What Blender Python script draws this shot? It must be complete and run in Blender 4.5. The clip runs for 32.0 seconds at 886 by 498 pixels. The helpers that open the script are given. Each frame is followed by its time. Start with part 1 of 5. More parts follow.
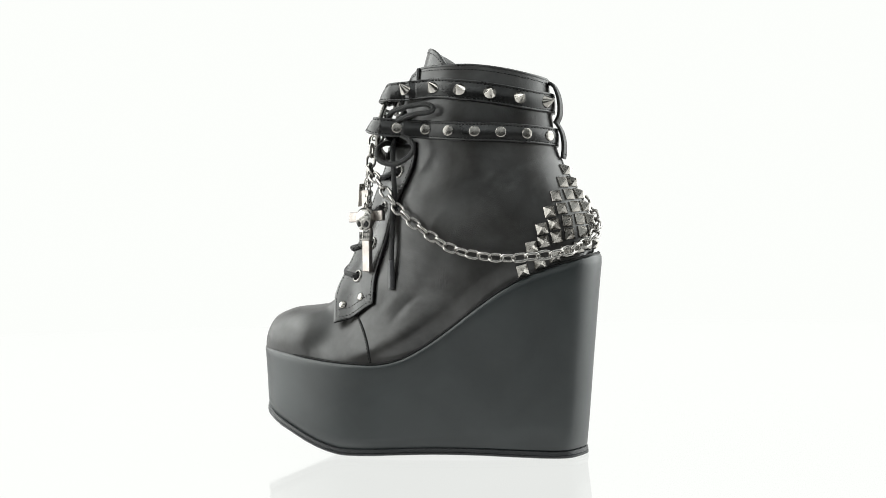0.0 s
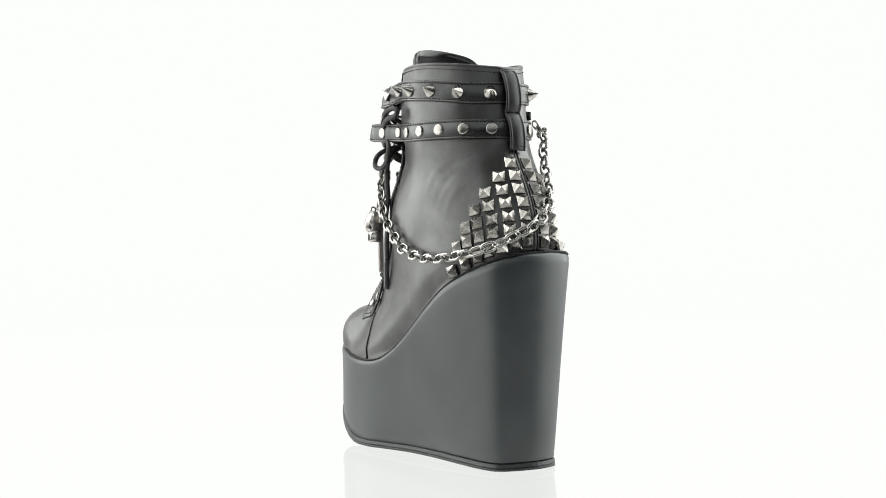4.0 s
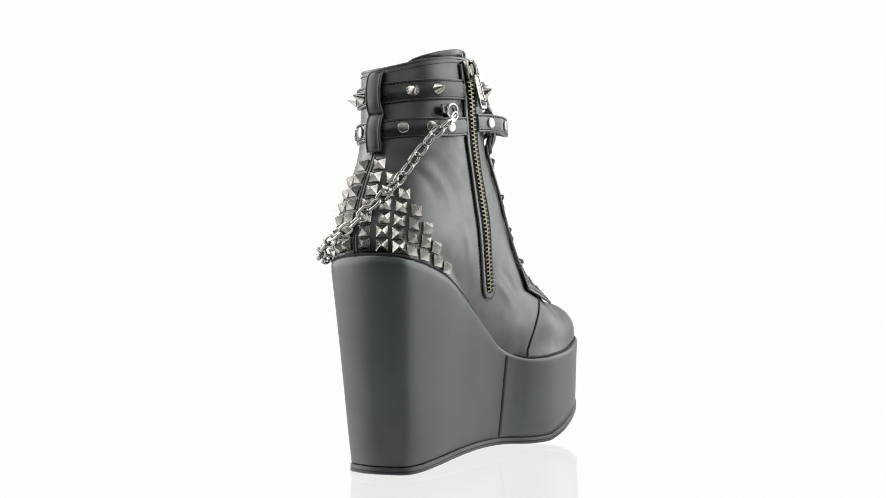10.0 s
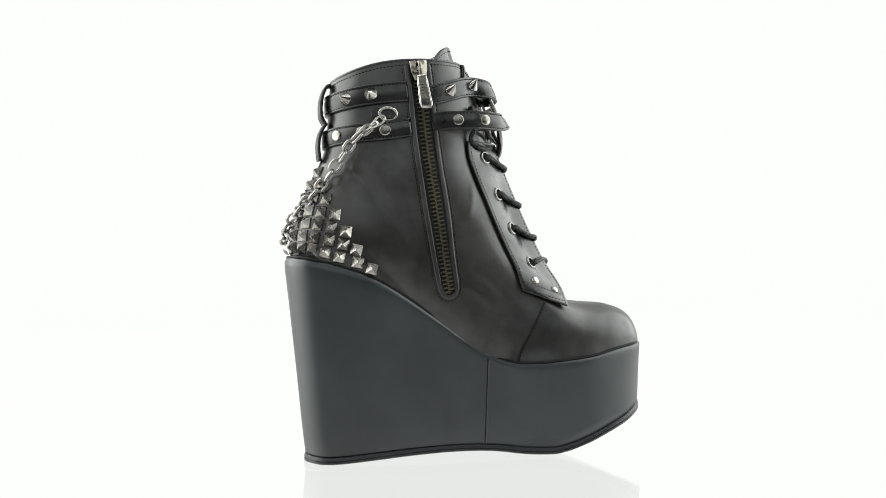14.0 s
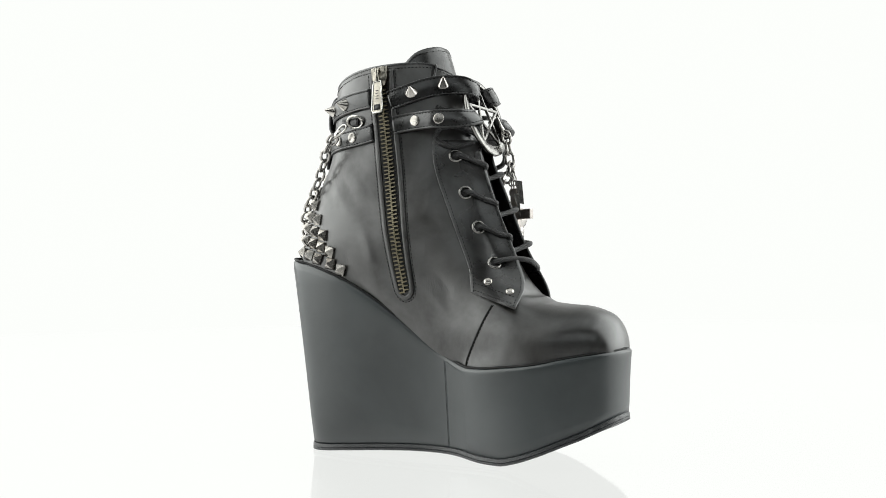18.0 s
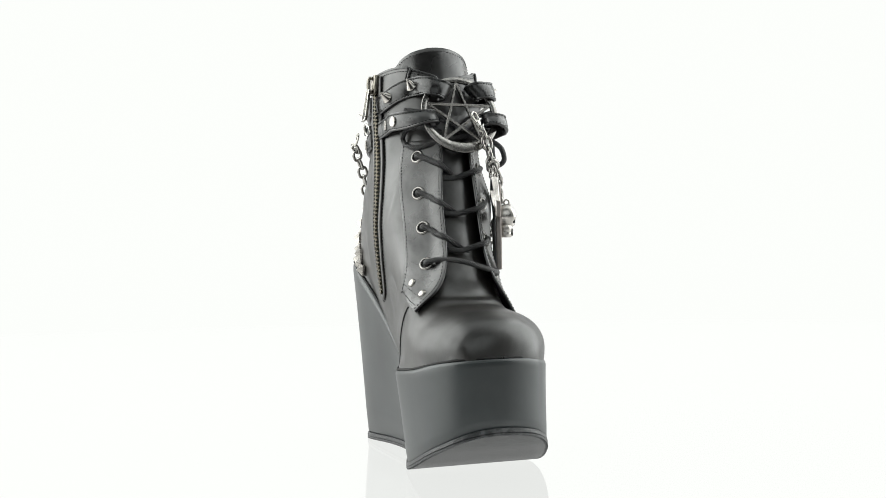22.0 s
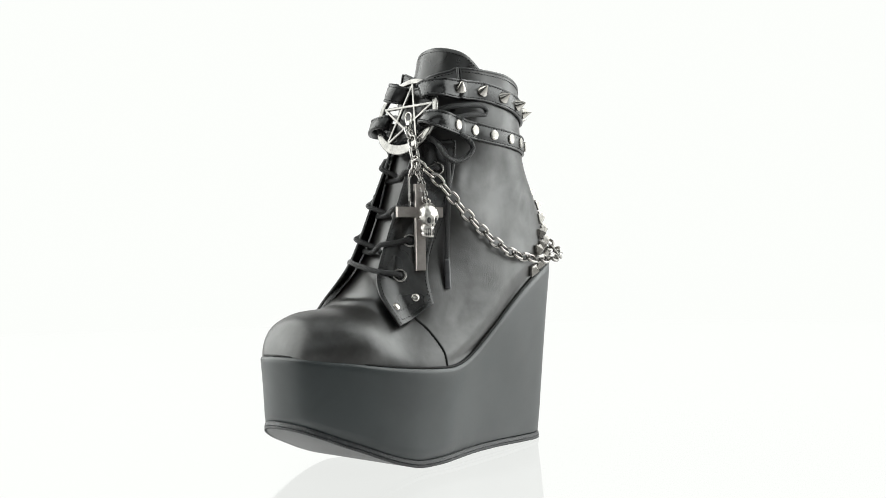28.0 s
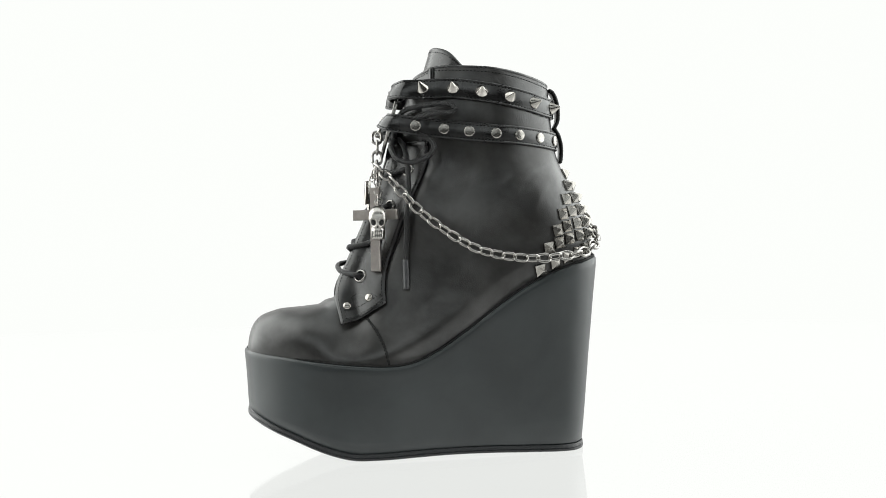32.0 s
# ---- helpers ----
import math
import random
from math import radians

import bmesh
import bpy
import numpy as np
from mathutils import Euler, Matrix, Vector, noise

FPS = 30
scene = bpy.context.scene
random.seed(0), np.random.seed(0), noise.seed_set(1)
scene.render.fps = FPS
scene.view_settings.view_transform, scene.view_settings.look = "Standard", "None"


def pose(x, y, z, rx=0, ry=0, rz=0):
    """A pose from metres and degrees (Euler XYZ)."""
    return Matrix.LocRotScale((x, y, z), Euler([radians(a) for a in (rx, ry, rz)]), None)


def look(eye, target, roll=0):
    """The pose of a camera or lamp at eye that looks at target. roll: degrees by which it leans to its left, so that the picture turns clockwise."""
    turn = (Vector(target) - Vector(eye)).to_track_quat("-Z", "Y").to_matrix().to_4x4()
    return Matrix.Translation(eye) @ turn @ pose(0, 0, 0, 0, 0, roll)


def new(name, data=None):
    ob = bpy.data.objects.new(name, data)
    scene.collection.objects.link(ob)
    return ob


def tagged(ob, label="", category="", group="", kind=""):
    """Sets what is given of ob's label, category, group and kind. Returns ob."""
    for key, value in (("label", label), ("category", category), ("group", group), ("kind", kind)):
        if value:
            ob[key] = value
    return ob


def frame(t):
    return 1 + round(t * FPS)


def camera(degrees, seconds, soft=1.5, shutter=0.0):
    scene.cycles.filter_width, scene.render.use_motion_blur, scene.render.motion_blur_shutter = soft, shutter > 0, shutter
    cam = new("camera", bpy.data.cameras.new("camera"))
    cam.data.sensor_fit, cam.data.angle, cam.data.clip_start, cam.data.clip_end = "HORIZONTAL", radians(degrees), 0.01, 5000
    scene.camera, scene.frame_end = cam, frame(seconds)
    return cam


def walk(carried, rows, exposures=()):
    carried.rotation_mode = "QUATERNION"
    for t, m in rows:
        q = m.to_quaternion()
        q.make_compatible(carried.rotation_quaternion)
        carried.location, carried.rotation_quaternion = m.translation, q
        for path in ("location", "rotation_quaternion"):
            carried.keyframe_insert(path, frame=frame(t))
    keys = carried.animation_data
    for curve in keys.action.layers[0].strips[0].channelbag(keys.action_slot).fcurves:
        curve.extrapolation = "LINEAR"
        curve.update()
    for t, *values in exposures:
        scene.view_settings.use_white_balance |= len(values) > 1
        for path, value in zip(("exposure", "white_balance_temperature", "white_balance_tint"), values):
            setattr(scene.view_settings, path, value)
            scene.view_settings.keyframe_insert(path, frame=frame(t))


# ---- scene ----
from mathutils import bvhtree

EYE = (0.0009, -0.7127, 0.1177)
VIEW = look(EYE, (0.0009, 0.2873, 0.1177 + 0.02304), -0.947)
cam = camera(45.05, 32.0, soft=0.5)
walk(cam, [(0.0, VIEW), (32.0, VIEW)])

# ---- world and light: a white shooting table and a sweep that both glow, softboxes ----
world = bpy.data.worlds.new("studio")
scene.world = world
world.use_nodes = True
world.node_tree.nodes["Background"].inputs["Color"].default_value = (0.93, 1.0, 0.96, 1)
world.node_tree.nodes["Background"].inputs["Strength"].default_value = 0.06


def softbox(name, eye, target, sx, sy, watts, tint=(1, 1, 1)):
    lamp = bpy.data.lights.new(name, "AREA")
    lamp.shape, lamp.size, lamp.size_y, lamp.energy, lamp.color = "RECTANGLE", sx, sy, watts, tint
    ob = new(name, lamp)
    ob.matrix_world = look(eye, target)
    return ob


softbox("softbox_overhead", (0.0, -0.15, 1.40), (0, 0, 0.1), 1.6, 1.1, 7.0, (0.95, 1, 0.98))
softbox("softbox_front", (0.0, -1.45, 0.80), (0, 0, 0.14), 1.9, 0.7, 4.5, (0.94, 1, 0.99))
softbox("softbox_side", (-1.24, 0.06, 0.80), (0, 0.0, 0.14), 2.25, 1.8, 39.0, (0.97, 1, 0.97))
softbox("softbox_side", (1.24, 0.15, 0.80), (0, 0.0, 0.14), 2.0, 1.8, 33.0, (0.96, 1, 0.98))

# ---- materials ----
MM = 0.001


def nodes_of(name):
    mat = bpy.data.materials.new(name)
    mat.use_nodes = True
    tree = mat.node_tree
    return mat, tree, tree.nodes["Principled BSDF"]


def link(tree, a, b):
    tree.links.new(a, b)


def noise_node(tree, scale, detail=4.0, rough=0.55, coords=None):
    n = tree.nodes.new("ShaderNodeTexNoise")
    n.inputs["Scale"].default_value, n.inputs["Detail"].default_value, n.inputs["Roughness"].default_value = scale, detail, rough
    if coords is not None:
        link(tree, coords, n.inputs["Vector"])
    return n


def ramp_node(tree, source, stops):
    r = tree.nodes.new("ShaderNodeValToRGB")
    link(tree, source, r.inputs["Fac"])
    e = r.color_ramp.elements
    e[0].position, e[0].color = stops[0][0], (*stops[0][1], 1)
    e[1].position, e[1].color = stops[-1][0], (*stops[-1][1], 1)
    for pos, col in stops[1:-1]:
        x = e.new(pos)
        x.color = (*col, 1)
    return r


def bump_node(tree, source, strength, distance, before=None):
    b = tree.nodes.new("ShaderNodeBump")
    b.inputs["Strength"].default_value, b.inputs["Distance"].default_value = strength, distance
    link(tree, source, b.inputs["Height"])
    if before is not None:
        link(tree, before.outputs["Normal"], b.inputs["Normal"])
    return b


def leather(name, dark, light, rough, grain=900.0, relief=0.25, wrinkle=0.0, spec=0.5, uneven=1.0, smoke=22.0):
    """Synthetic leather: smoky two-tone finish, uneven gloss, patches of pebbled grain, soft wrinkles and fine creases."""
    mat, tree, p = nodes_of(name)
    co = tree.nodes.new("ShaderNodeTexCoord").outputs["Object"]
    cloud = noise_node(tree, smoke, 4.0, 0.5, co)
    cloud.inputs["Distortion"].default_value = 0.3
    col = ramp_node(tree, cloud.outputs["Fac"], [(0.36, dark), (0.66, light)])
    link(tree, col.outputs["Color"], p.inputs["Base Color"])
    patch = noise_node(tree, smoke * 1.6, 3.0, 0.5, co)
    rr = ramp_node(tree, patch.outputs["Fac"], [(0.33, (rough - 0.06 * uneven,) * 3), (0.67, (rough + 0.07 * uneven,) * 3)])
    link(tree, rr.outputs["Color"], p.inputs["Roughness"])

    def times(a, b):
        m = tree.nodes.new("ShaderNodeMath")
        m.operation = "MULTIPLY"
        link(tree, a, m.inputs[0])
        link(tree, b, m.inputs[1])
        return m.outputs["Value"]

    cell = tree.nodes.new("ShaderNodeTexVoronoi")
    cell.feature = "DISTANCE_TO_EDGE"
    cell.inputs["Scale"].default_value = grain
    link(tree, co, cell.inputs["Vector"])
    worn = ramp_node(tree, noise_node(tree, 38.0, 3.0, 0.6, co).outputs["Fac"], [(0.42, (0.12,) * 3), (0.66, (1, 1, 1))])
    b = bump_node(tree, times(cell.outputs["Distance"], worn.outputs["Color"]), relief, 0.0004)
    if wrinkle:
        soft = noise_node(tree, 19.0, 2.0, 0.45, co)
        b = bump_node(tree, soft.outputs["Fac"], min(1.0, wrinkle), 0.006 * max(1.0, wrinkle), b)
        # clusters of fine short creases
        crease = tree.nodes.new("ShaderNodeTexWave")
        crease.inputs["Scale"].default_value, crease.inputs["Distortion"].default_value = 190.0, 9.0
        crease.inputs["Detail"].default_value, crease.inputs["Detail Scale"].default_value = 3.0, 1.8
        link(tree, co, crease.inputs["Vector"])
        where = ramp_node(tree, noise_node(tree, 30.0, 1.0, 0.5, co).outputs["Fac"], [(0.57, (0, 0, 0)), (0.8, (1, 1, 1))])
        b = bump_node(tree, times(crease.outputs["Fac"], where.outputs["Color"]), min(1.0, wrinkle * 0.45), 0.0003, b)
    link(tree, b.outputs["Normal"], p.inputs["Normal"])
    # the rubbed finish shines more in some places than in others
    rubbed = noise_node(tree, smoke * 1.15, 5.0, 0.6, co)
    rubbed.inputs["Distortion"].default_value = 0.25
    shine = ramp_node(tree, rubbed.outputs["Fac"], [(0.36, (spec * (1 - 0.34 * uneven),) * 3), (0.60, (min(1.0, spec * (1 + 0.2 * uneven)),) * 3)])
    link(tree, shine.outputs["Color"], p.inputs["Specular IOR Level"])
    return mat


def metal(name, dark, light, rough, scale=120.0):
    """Antiqued plated metal: a cloudy dark patina with finely worn gloss."""
    mat, tree, p = nodes_of(name)
    co = tree.nodes.new("ShaderNodeTexCoord").outputs["Object"]
    n = noise_node(tree, scale, 3.5, 0.55, co)
    col = ramp_node(tree, n.outputs["Fac"], [(0.25, dark), (0.65, light)])
    link(tree, col.outputs["Color"], p.inputs["Base Color"])
    rr = ramp_node(tree, n.outputs["Fac"], [(0.25, (rough + 0.10,) * 3), (0.75, (rough - 0.04,) * 3)])
    link(tree, rr.outputs["Color"], p.inputs["Roughness"])
    p.inputs["Metallic"].default_value = 1.0
    fine = noise_node(tree, 1400.0, 3.0, 0.6, co)
    link(tree, bump_node(tree, fine.outputs["Fac"], 0.05, 0.0003).outputs["Normal"], p.inputs["Normal"])
    return mat


def plain(name, colour, rough, spec=0.5, scale=250.0, relief=0.15):
    mat, tree, p = nodes_of(name)
    co = tree.nodes.new("ShaderNodeTexCoord").outputs["Object"]
    n = noise_node(tree, scale, 5.0, 0.6, co)
    col = ramp_node(tree, n.outputs["Fac"], [(0.3, tuple(c * 0.75 for c in colour)), (0.7, tuple(min(1, c * 1.25) for c in colour))])
    link(tree, col.outputs["Color"], p.inputs["Base Color"])
    p.inputs["Roughness"].default_value = rough
    p.inputs["Specular IOR Level"].default_value = spec
    link(tree, bump_node(tree, n.outputs["Fac"], relief, 0.0005).outputs["Normal"], p.inputs["Normal"])
    return mat


UPPER = leather("upper_leather", (0.0048, 0.0043, 0.0039), (0.0140, 0.0124, 0.0110), 0.355, 900.0, 0.24, 0.36, 0.86)
EYESTAY = leather("eyestay_leather", (0.0045, 0.0042, 0.0041), (0.0110, 0.0105, 0.0101), 0.28, 900.0, 0.18, 0.5, 0.72, 1.0, 30.0)
TONGUE = leather("tongue_leather", (0.0050, 0.0048, 0.0047), (0.010, 0.0097, 0.0094), 0.24, 1100.0, 0.10, 0.25, 0.62)
WEDGE = leather("wedge_leather", (0.0058, 0.0092, 0.0102), (0.0108, 0.0158, 0.0172), 0.38, 1300.0, 0.06, 0.12, 0.72, 0.25, 18.0)
STRAP = leather("strap_leather", (0.0038, 0.0038, 0.0039), (0.0095, 0.0092, 0.0091), 0.29, 1000.0, 0.2, 0.35, 0.68, 1.0, 34.0)
TAB = leather("tab_leather", (0.0034, 0.0034, 0.0036), (0.0075, 0.0073, 0.0073), 0.38, 1000.0, 0.2, 0.3, 0.42, 1.0, 40.0)
LINING = leather("lining_leather", (0.016, 0.016, 0.016), (0.032, 0.031, 0.030), 0.45, 900.0, 0.2, 0.7)


def rubber():
    """Black rubber, scuffed pale where the toe drags."""
    mat, tree, p = nodes_of("outsole_rubber")
    co = tree.nodes.new("ShaderNodeTexCoord").outputs["Object"]
    fine = noise_node(tree, 700.0, 5.0, 0.6, co)
    base = ramp_node(tree, fine.outputs["Fac"], [(0.3, (0.010, 0.011, 0.012)), (0.7, (0.018, 0.019, 0.021))])
    scuff = ramp_node(tree, noise_node(tree, 260.0, 4.0, 0.7, co).outputs["Fac"], [(0.5, (0, 0, 0)), (0.62, (1, 1, 1))])
    sep = tree.nodes.new("ShaderNodeSeparateXYZ")
    link(tree, co, sep.inputs["Vector"])
    toe = tree.nodes.new("ShaderNodeMapRange")
    toe.inputs["From Min"].default_value, toe.inputs["From Max"].default_value = 0.104, 0.124
    toe.inputs["To Max"].default_value = 0.3
    link(tree, sep.outputs["X"], toe.inputs["Value"])
    how = tree.nodes.new("ShaderNodeMath")
    how.operation = "MULTIPLY"
    link(tree, scuff.outputs["Color"], how.inputs[0])
    link(tree, toe.outputs["Result"], how.inputs[1])
    mix = tree.nodes.new("ShaderNodeMix")
    mix.data_type = "RGBA"
    link(tree, how.outputs["Value"], mix.inputs["Factor"])
    link(tree, base.outputs["Color"], mix.inputs[6])
    mix.inputs[7].default_value = (0.16, 0.165, 0.165, 1)
    link(tree, mix.outputs[2], p.inputs["Base Color"])
    p.inputs["Roughness"].default_value = 0.38
    link(tree, bump_node(tree, fine.outputs["Fac"], 0.5, 0.0005).outputs["Normal"], p.inputs["Normal"])
    return mat


RUBBER = rubber()
THREAD = plain("black_thread", (0.004, 0.004, 0.004), 0.75, 0.2, 3000.0, 0.3)
SEAM = plain("black_seam_line", (0.004, 0.004, 0.004), 0.6, 0.25, 900.0, 0.2)
PEWTER = metal("antique_pewter", (0.25, 0.237, 0.219), (0.48, 0.458, 0.428), 0.16)
STUD = metal("worn_pewter", (0.20, 0.190, 0.176), (0.41, 0.391, 0.365), 0.23)
STEEL = metal("gunmetal", (0.14, 0.137, 0.131), (0.26, 0.252, 0.240), 0.22)
BRASS = metal("aged_brass", (0.085, 0.074, 0.052), (0.20, 0.176, 0.122), 0.34)
CHAIN = metal("satin_steel", (0.22, 0.211, 0.200), (0.40, 0.386, 0.368), 0.18)
SKULL = metal("satin_pewter", (0.34, 0.326, 0.306), (0.54, 0.518, 0.49), 0.28)
ZIP_METAL = metal("bronzed_nickel", (0.17, 0.158, 0.134), (0.30, 0.281, 0.243), 0.24)
CROSS = metal("brushed_bronze_steel", (0.26, 0.235, 0.220), (0.42, 0.385, 0.362), 0.36)
NICKEL = metal("bright_nickel", (0.40, 0.39, 0.36), (0.56, 0.545, 0.51), 0.2)
# near-black colour that stands in for the shade inside small hollows
CAVITY_SHADE = plain("recess_shade", (0.008, 0.008, 0.008), 0.5)

# ---- the studio ----


def mesh_object(name, bm, mat, smooth=True):
    me = bpy.data.meshes.new(name)
    bm.to_mesh(me)
    bm.free()
    me.materials.append(mat)
    if smooth:
        me.shade_smooth()
    return new(name, me)


def part(name, bm, mat, parent, label="", smooth=True):
    ob = mesh_object(name, bm, mat, smooth)
    ob.parent = parent
    return tagged(ob, label)


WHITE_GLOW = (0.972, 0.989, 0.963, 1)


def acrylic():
    """White acrylic, its brightness put in as an even glow under a clear gloss that mirrors what stands on it."""
    mat, tree, p = nodes_of("glowing_white_acrylic")
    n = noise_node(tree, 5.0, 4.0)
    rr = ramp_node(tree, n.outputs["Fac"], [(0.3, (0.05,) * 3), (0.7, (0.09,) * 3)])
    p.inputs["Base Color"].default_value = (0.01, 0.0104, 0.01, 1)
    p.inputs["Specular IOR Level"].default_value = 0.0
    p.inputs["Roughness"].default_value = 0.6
    # glow in place of light falling on the table, so no shadows show
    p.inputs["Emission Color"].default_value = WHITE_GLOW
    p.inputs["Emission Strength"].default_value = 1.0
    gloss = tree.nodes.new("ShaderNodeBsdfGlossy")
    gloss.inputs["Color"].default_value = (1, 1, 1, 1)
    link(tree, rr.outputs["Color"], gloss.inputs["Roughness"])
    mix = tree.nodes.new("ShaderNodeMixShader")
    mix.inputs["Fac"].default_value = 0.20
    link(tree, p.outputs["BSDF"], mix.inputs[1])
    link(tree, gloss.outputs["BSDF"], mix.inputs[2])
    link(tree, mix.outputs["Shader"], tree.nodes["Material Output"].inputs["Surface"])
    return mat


# the studio light on the sweep is put in as its own even glow
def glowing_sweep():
    mat, tree, p = nodes_of("glowing_white_sweep")
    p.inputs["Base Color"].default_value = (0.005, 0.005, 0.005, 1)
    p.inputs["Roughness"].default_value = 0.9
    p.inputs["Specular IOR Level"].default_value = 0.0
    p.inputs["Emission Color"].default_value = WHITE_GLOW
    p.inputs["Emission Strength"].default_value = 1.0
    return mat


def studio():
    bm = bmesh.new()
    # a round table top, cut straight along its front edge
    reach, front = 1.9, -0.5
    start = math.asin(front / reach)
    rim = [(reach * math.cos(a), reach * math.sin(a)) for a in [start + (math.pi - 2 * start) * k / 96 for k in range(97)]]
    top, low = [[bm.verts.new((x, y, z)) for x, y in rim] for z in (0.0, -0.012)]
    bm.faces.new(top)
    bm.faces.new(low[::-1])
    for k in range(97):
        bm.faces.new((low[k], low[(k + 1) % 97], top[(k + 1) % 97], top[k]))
    tagged(mesh_object("floor", bm, acrylic(), False), "glossy white acrylic shooting table, its brightness given as glow", "floor", kind="structure")
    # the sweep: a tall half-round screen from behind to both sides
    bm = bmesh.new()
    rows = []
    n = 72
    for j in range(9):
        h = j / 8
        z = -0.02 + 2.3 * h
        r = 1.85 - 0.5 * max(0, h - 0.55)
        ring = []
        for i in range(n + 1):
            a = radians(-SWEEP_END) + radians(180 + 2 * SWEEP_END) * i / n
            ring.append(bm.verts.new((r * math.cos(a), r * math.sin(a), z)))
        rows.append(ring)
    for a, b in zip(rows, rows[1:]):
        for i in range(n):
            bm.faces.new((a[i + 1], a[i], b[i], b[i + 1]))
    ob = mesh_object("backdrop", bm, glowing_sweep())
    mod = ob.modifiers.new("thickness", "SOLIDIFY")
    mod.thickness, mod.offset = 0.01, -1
    tagged(ob, "white seamless studio sweep around the table, its lighting given as glow", "backdrop", kind="structure")
    # the dim studio beyond
    bm = bmesh.new()
    bmesh.ops.create_cube(bm, size=1, matrix=Matrix.Translation((0, 0, 1.3)) @ Matrix.Diagonal((6.4, 6.4, 3.0, 1)))
    bmesh.ops.reverse_faces(bm, faces=bm.faces)
    ob = mesh_object("wall_studio", bm, plain("studio_grey_paint", (0.10, 0.10, 0.10), 0.8, 0.3, 3.0), False)
    tagged(ob, "plain grey studio room walls around the set", "wall", kind="structure")


SWEEP_END = 12
studio()

# ---- the boot ----
boot = new("boot")
boot.empty_display_size = 0.05
tagged(boot, "black leather lace-up wedge platform ankle boot with studs and chains", "boot")


class Track:
    """A smooth curve through a few stations (monotone in x)."""

    def __init__(self, *pts):
        self.x = np.array([p[0] for p in pts], float)
        self.y = np.array([p[1:] for p in pts], float)
        d = np.diff(self.y, axis=0) / np.diff(self.x)[:, None]
        m = np.empty_like(self.y)
        m[0], m[-1] = d[0], d[-1]
        for i in range(1, len(pts) - 1):
            h0, h1 = self.x[i] - self.x[i - 1], self.x[i + 1] - self.x[i]
            m[i] = (d[i - 1] * h1 + d[i] * h0) / (h0 + h1)
            flat = d[i - 1] * d[i] <= 0
            m[i][flat] *= 0.3
        self.m = m

    def __call__(self, x):
        x = min(max(x, self.x[0]), self.x[-1])
        i = min(int(np.searchsorted(self.x, x, side="right")) - 1, len(self.x) - 2)
        h = self.x[i + 1] - self.x[i]
        t = (x - self.x[i]) / h
        a, b = self.y[i], self.y[i + 1]
        v = (2 * t**3 - 3 * t**2 + 1) * a + (t**3 - 2 * t**2 + t) * h * self.m[i] + (3 * t**2 - 2 * t**3) * b + (t**3 - t**2) * h * self.m[i + 1]
        return v if len(v) > 1 else float(v[0])


def loft(bm, rings, closed=True, cap0=False, cap1=False):
    vs = [[bm.verts.new([c * MM for c in p]) for p in ring] for ring in rings]
    n = len(vs[0])
    for a, b in zip(vs, vs[1:]):
        for i in range(n if closed else n - 1):
            k = (i + 1) % n
            bm.faces.new((a[i], a[k], b[k], b[i]))
    for ring, want, flip in ((vs[0], cap0, True), (vs[-1], cap1, False)):
        if want:
            h = n // 2
            for i in range(h):
                quad = [ring[i], ring[i + 1], ring[(n - i - 1) % n], ring[(n - i) % n]]
                quad = [v for k, v in enumerate(quad) if v not in quad[:k]]
                bm.faces.new(quad[::-1] if flip else quad)
    return vs


# plan of the wedge in millimetres: x towards the toe, y towards the outer side; x, outer y, inner y
TOP = Track((-105.4, -8, -8), (-104.6, -1, -14.5), (-102.8, 8, -23.2), (-97.5, 16, -32), (-82, 24, -38), (-60, 30.3, -41), (-20, 34.2, -37.8), (0, 35.4, -36.2), (22, 38.6, -37),
            (40, 40.6, -46.5), (60, 39, -52), (80, 34, -52), (98, 27.5, -48.5), (112, 20, -44), (121, 13.5, -39), (126.5, 7, -32), (130, -3, -24), (131.7, -14, -14))
BOTTOM = Track((-93.5, -7.5, -7.5), (-91.8, -1, -14), (-88, 8.3, -23), (-75, 16.3, -30), (-60, 19, -31), (-30, 23, -29), (0, 27.2, -28), (22, 32, -30.5),
               (42, 36, -40), (60, 36, -46), (80, 33, -48), (98, 27, -46), (112, 20, -41.5), (120, 13, -36), (125, 5, -30), (127.8, -6, -22), (129.0, -14, -14))
FEATHER = Track((-105.4, 129, 129.5), (-99, 126.7, 128.8), (-86.5, 123, 126.2), (-69, 117, 121.3), (-51, 108.3, 114), (-31, 95, 102), (-12, 80.8, 88.5), (7, 68.3, 74.5), (16, 63.8, 68.2), (25, 61, 63.5),
                (36, 59.8, 60.2), (50, 60.2, 59.8), (62, 61, 60.6), (86, 63.6, 63), (106, 66.8, 67), (116, 68, 68.6), (131.7, 70.8, 70.8))
TREAD = Track((-93.5, 0.8, 0.8), (-84, 0, 0.2), (-56, 0.6, 1.6), (-30, 1.5, 3.0), (0, 1.8, 3.8), (25, 1.4, 3.2), (48, 0.9, 1.4), (60, 1.2, 1.4), (70, 3.2, 3.4), (84, 7.8, 8), (98, 13.7, 13.7), (112.7, 19.9, 19.9), (124, 25.7, 25.7), (129.0, 28.4, 28.4))


def ease(x):
    x = min(1, max(0, x))
    return x * x * (3 - 2 * x)


def stations(n):
    """Even steps of u from heel (0) to toe (1), closer together at both rounded ends."""
    return [0.5 - 0.5 * math.cos(math.pi * i / n) for i in range(n + 1)]


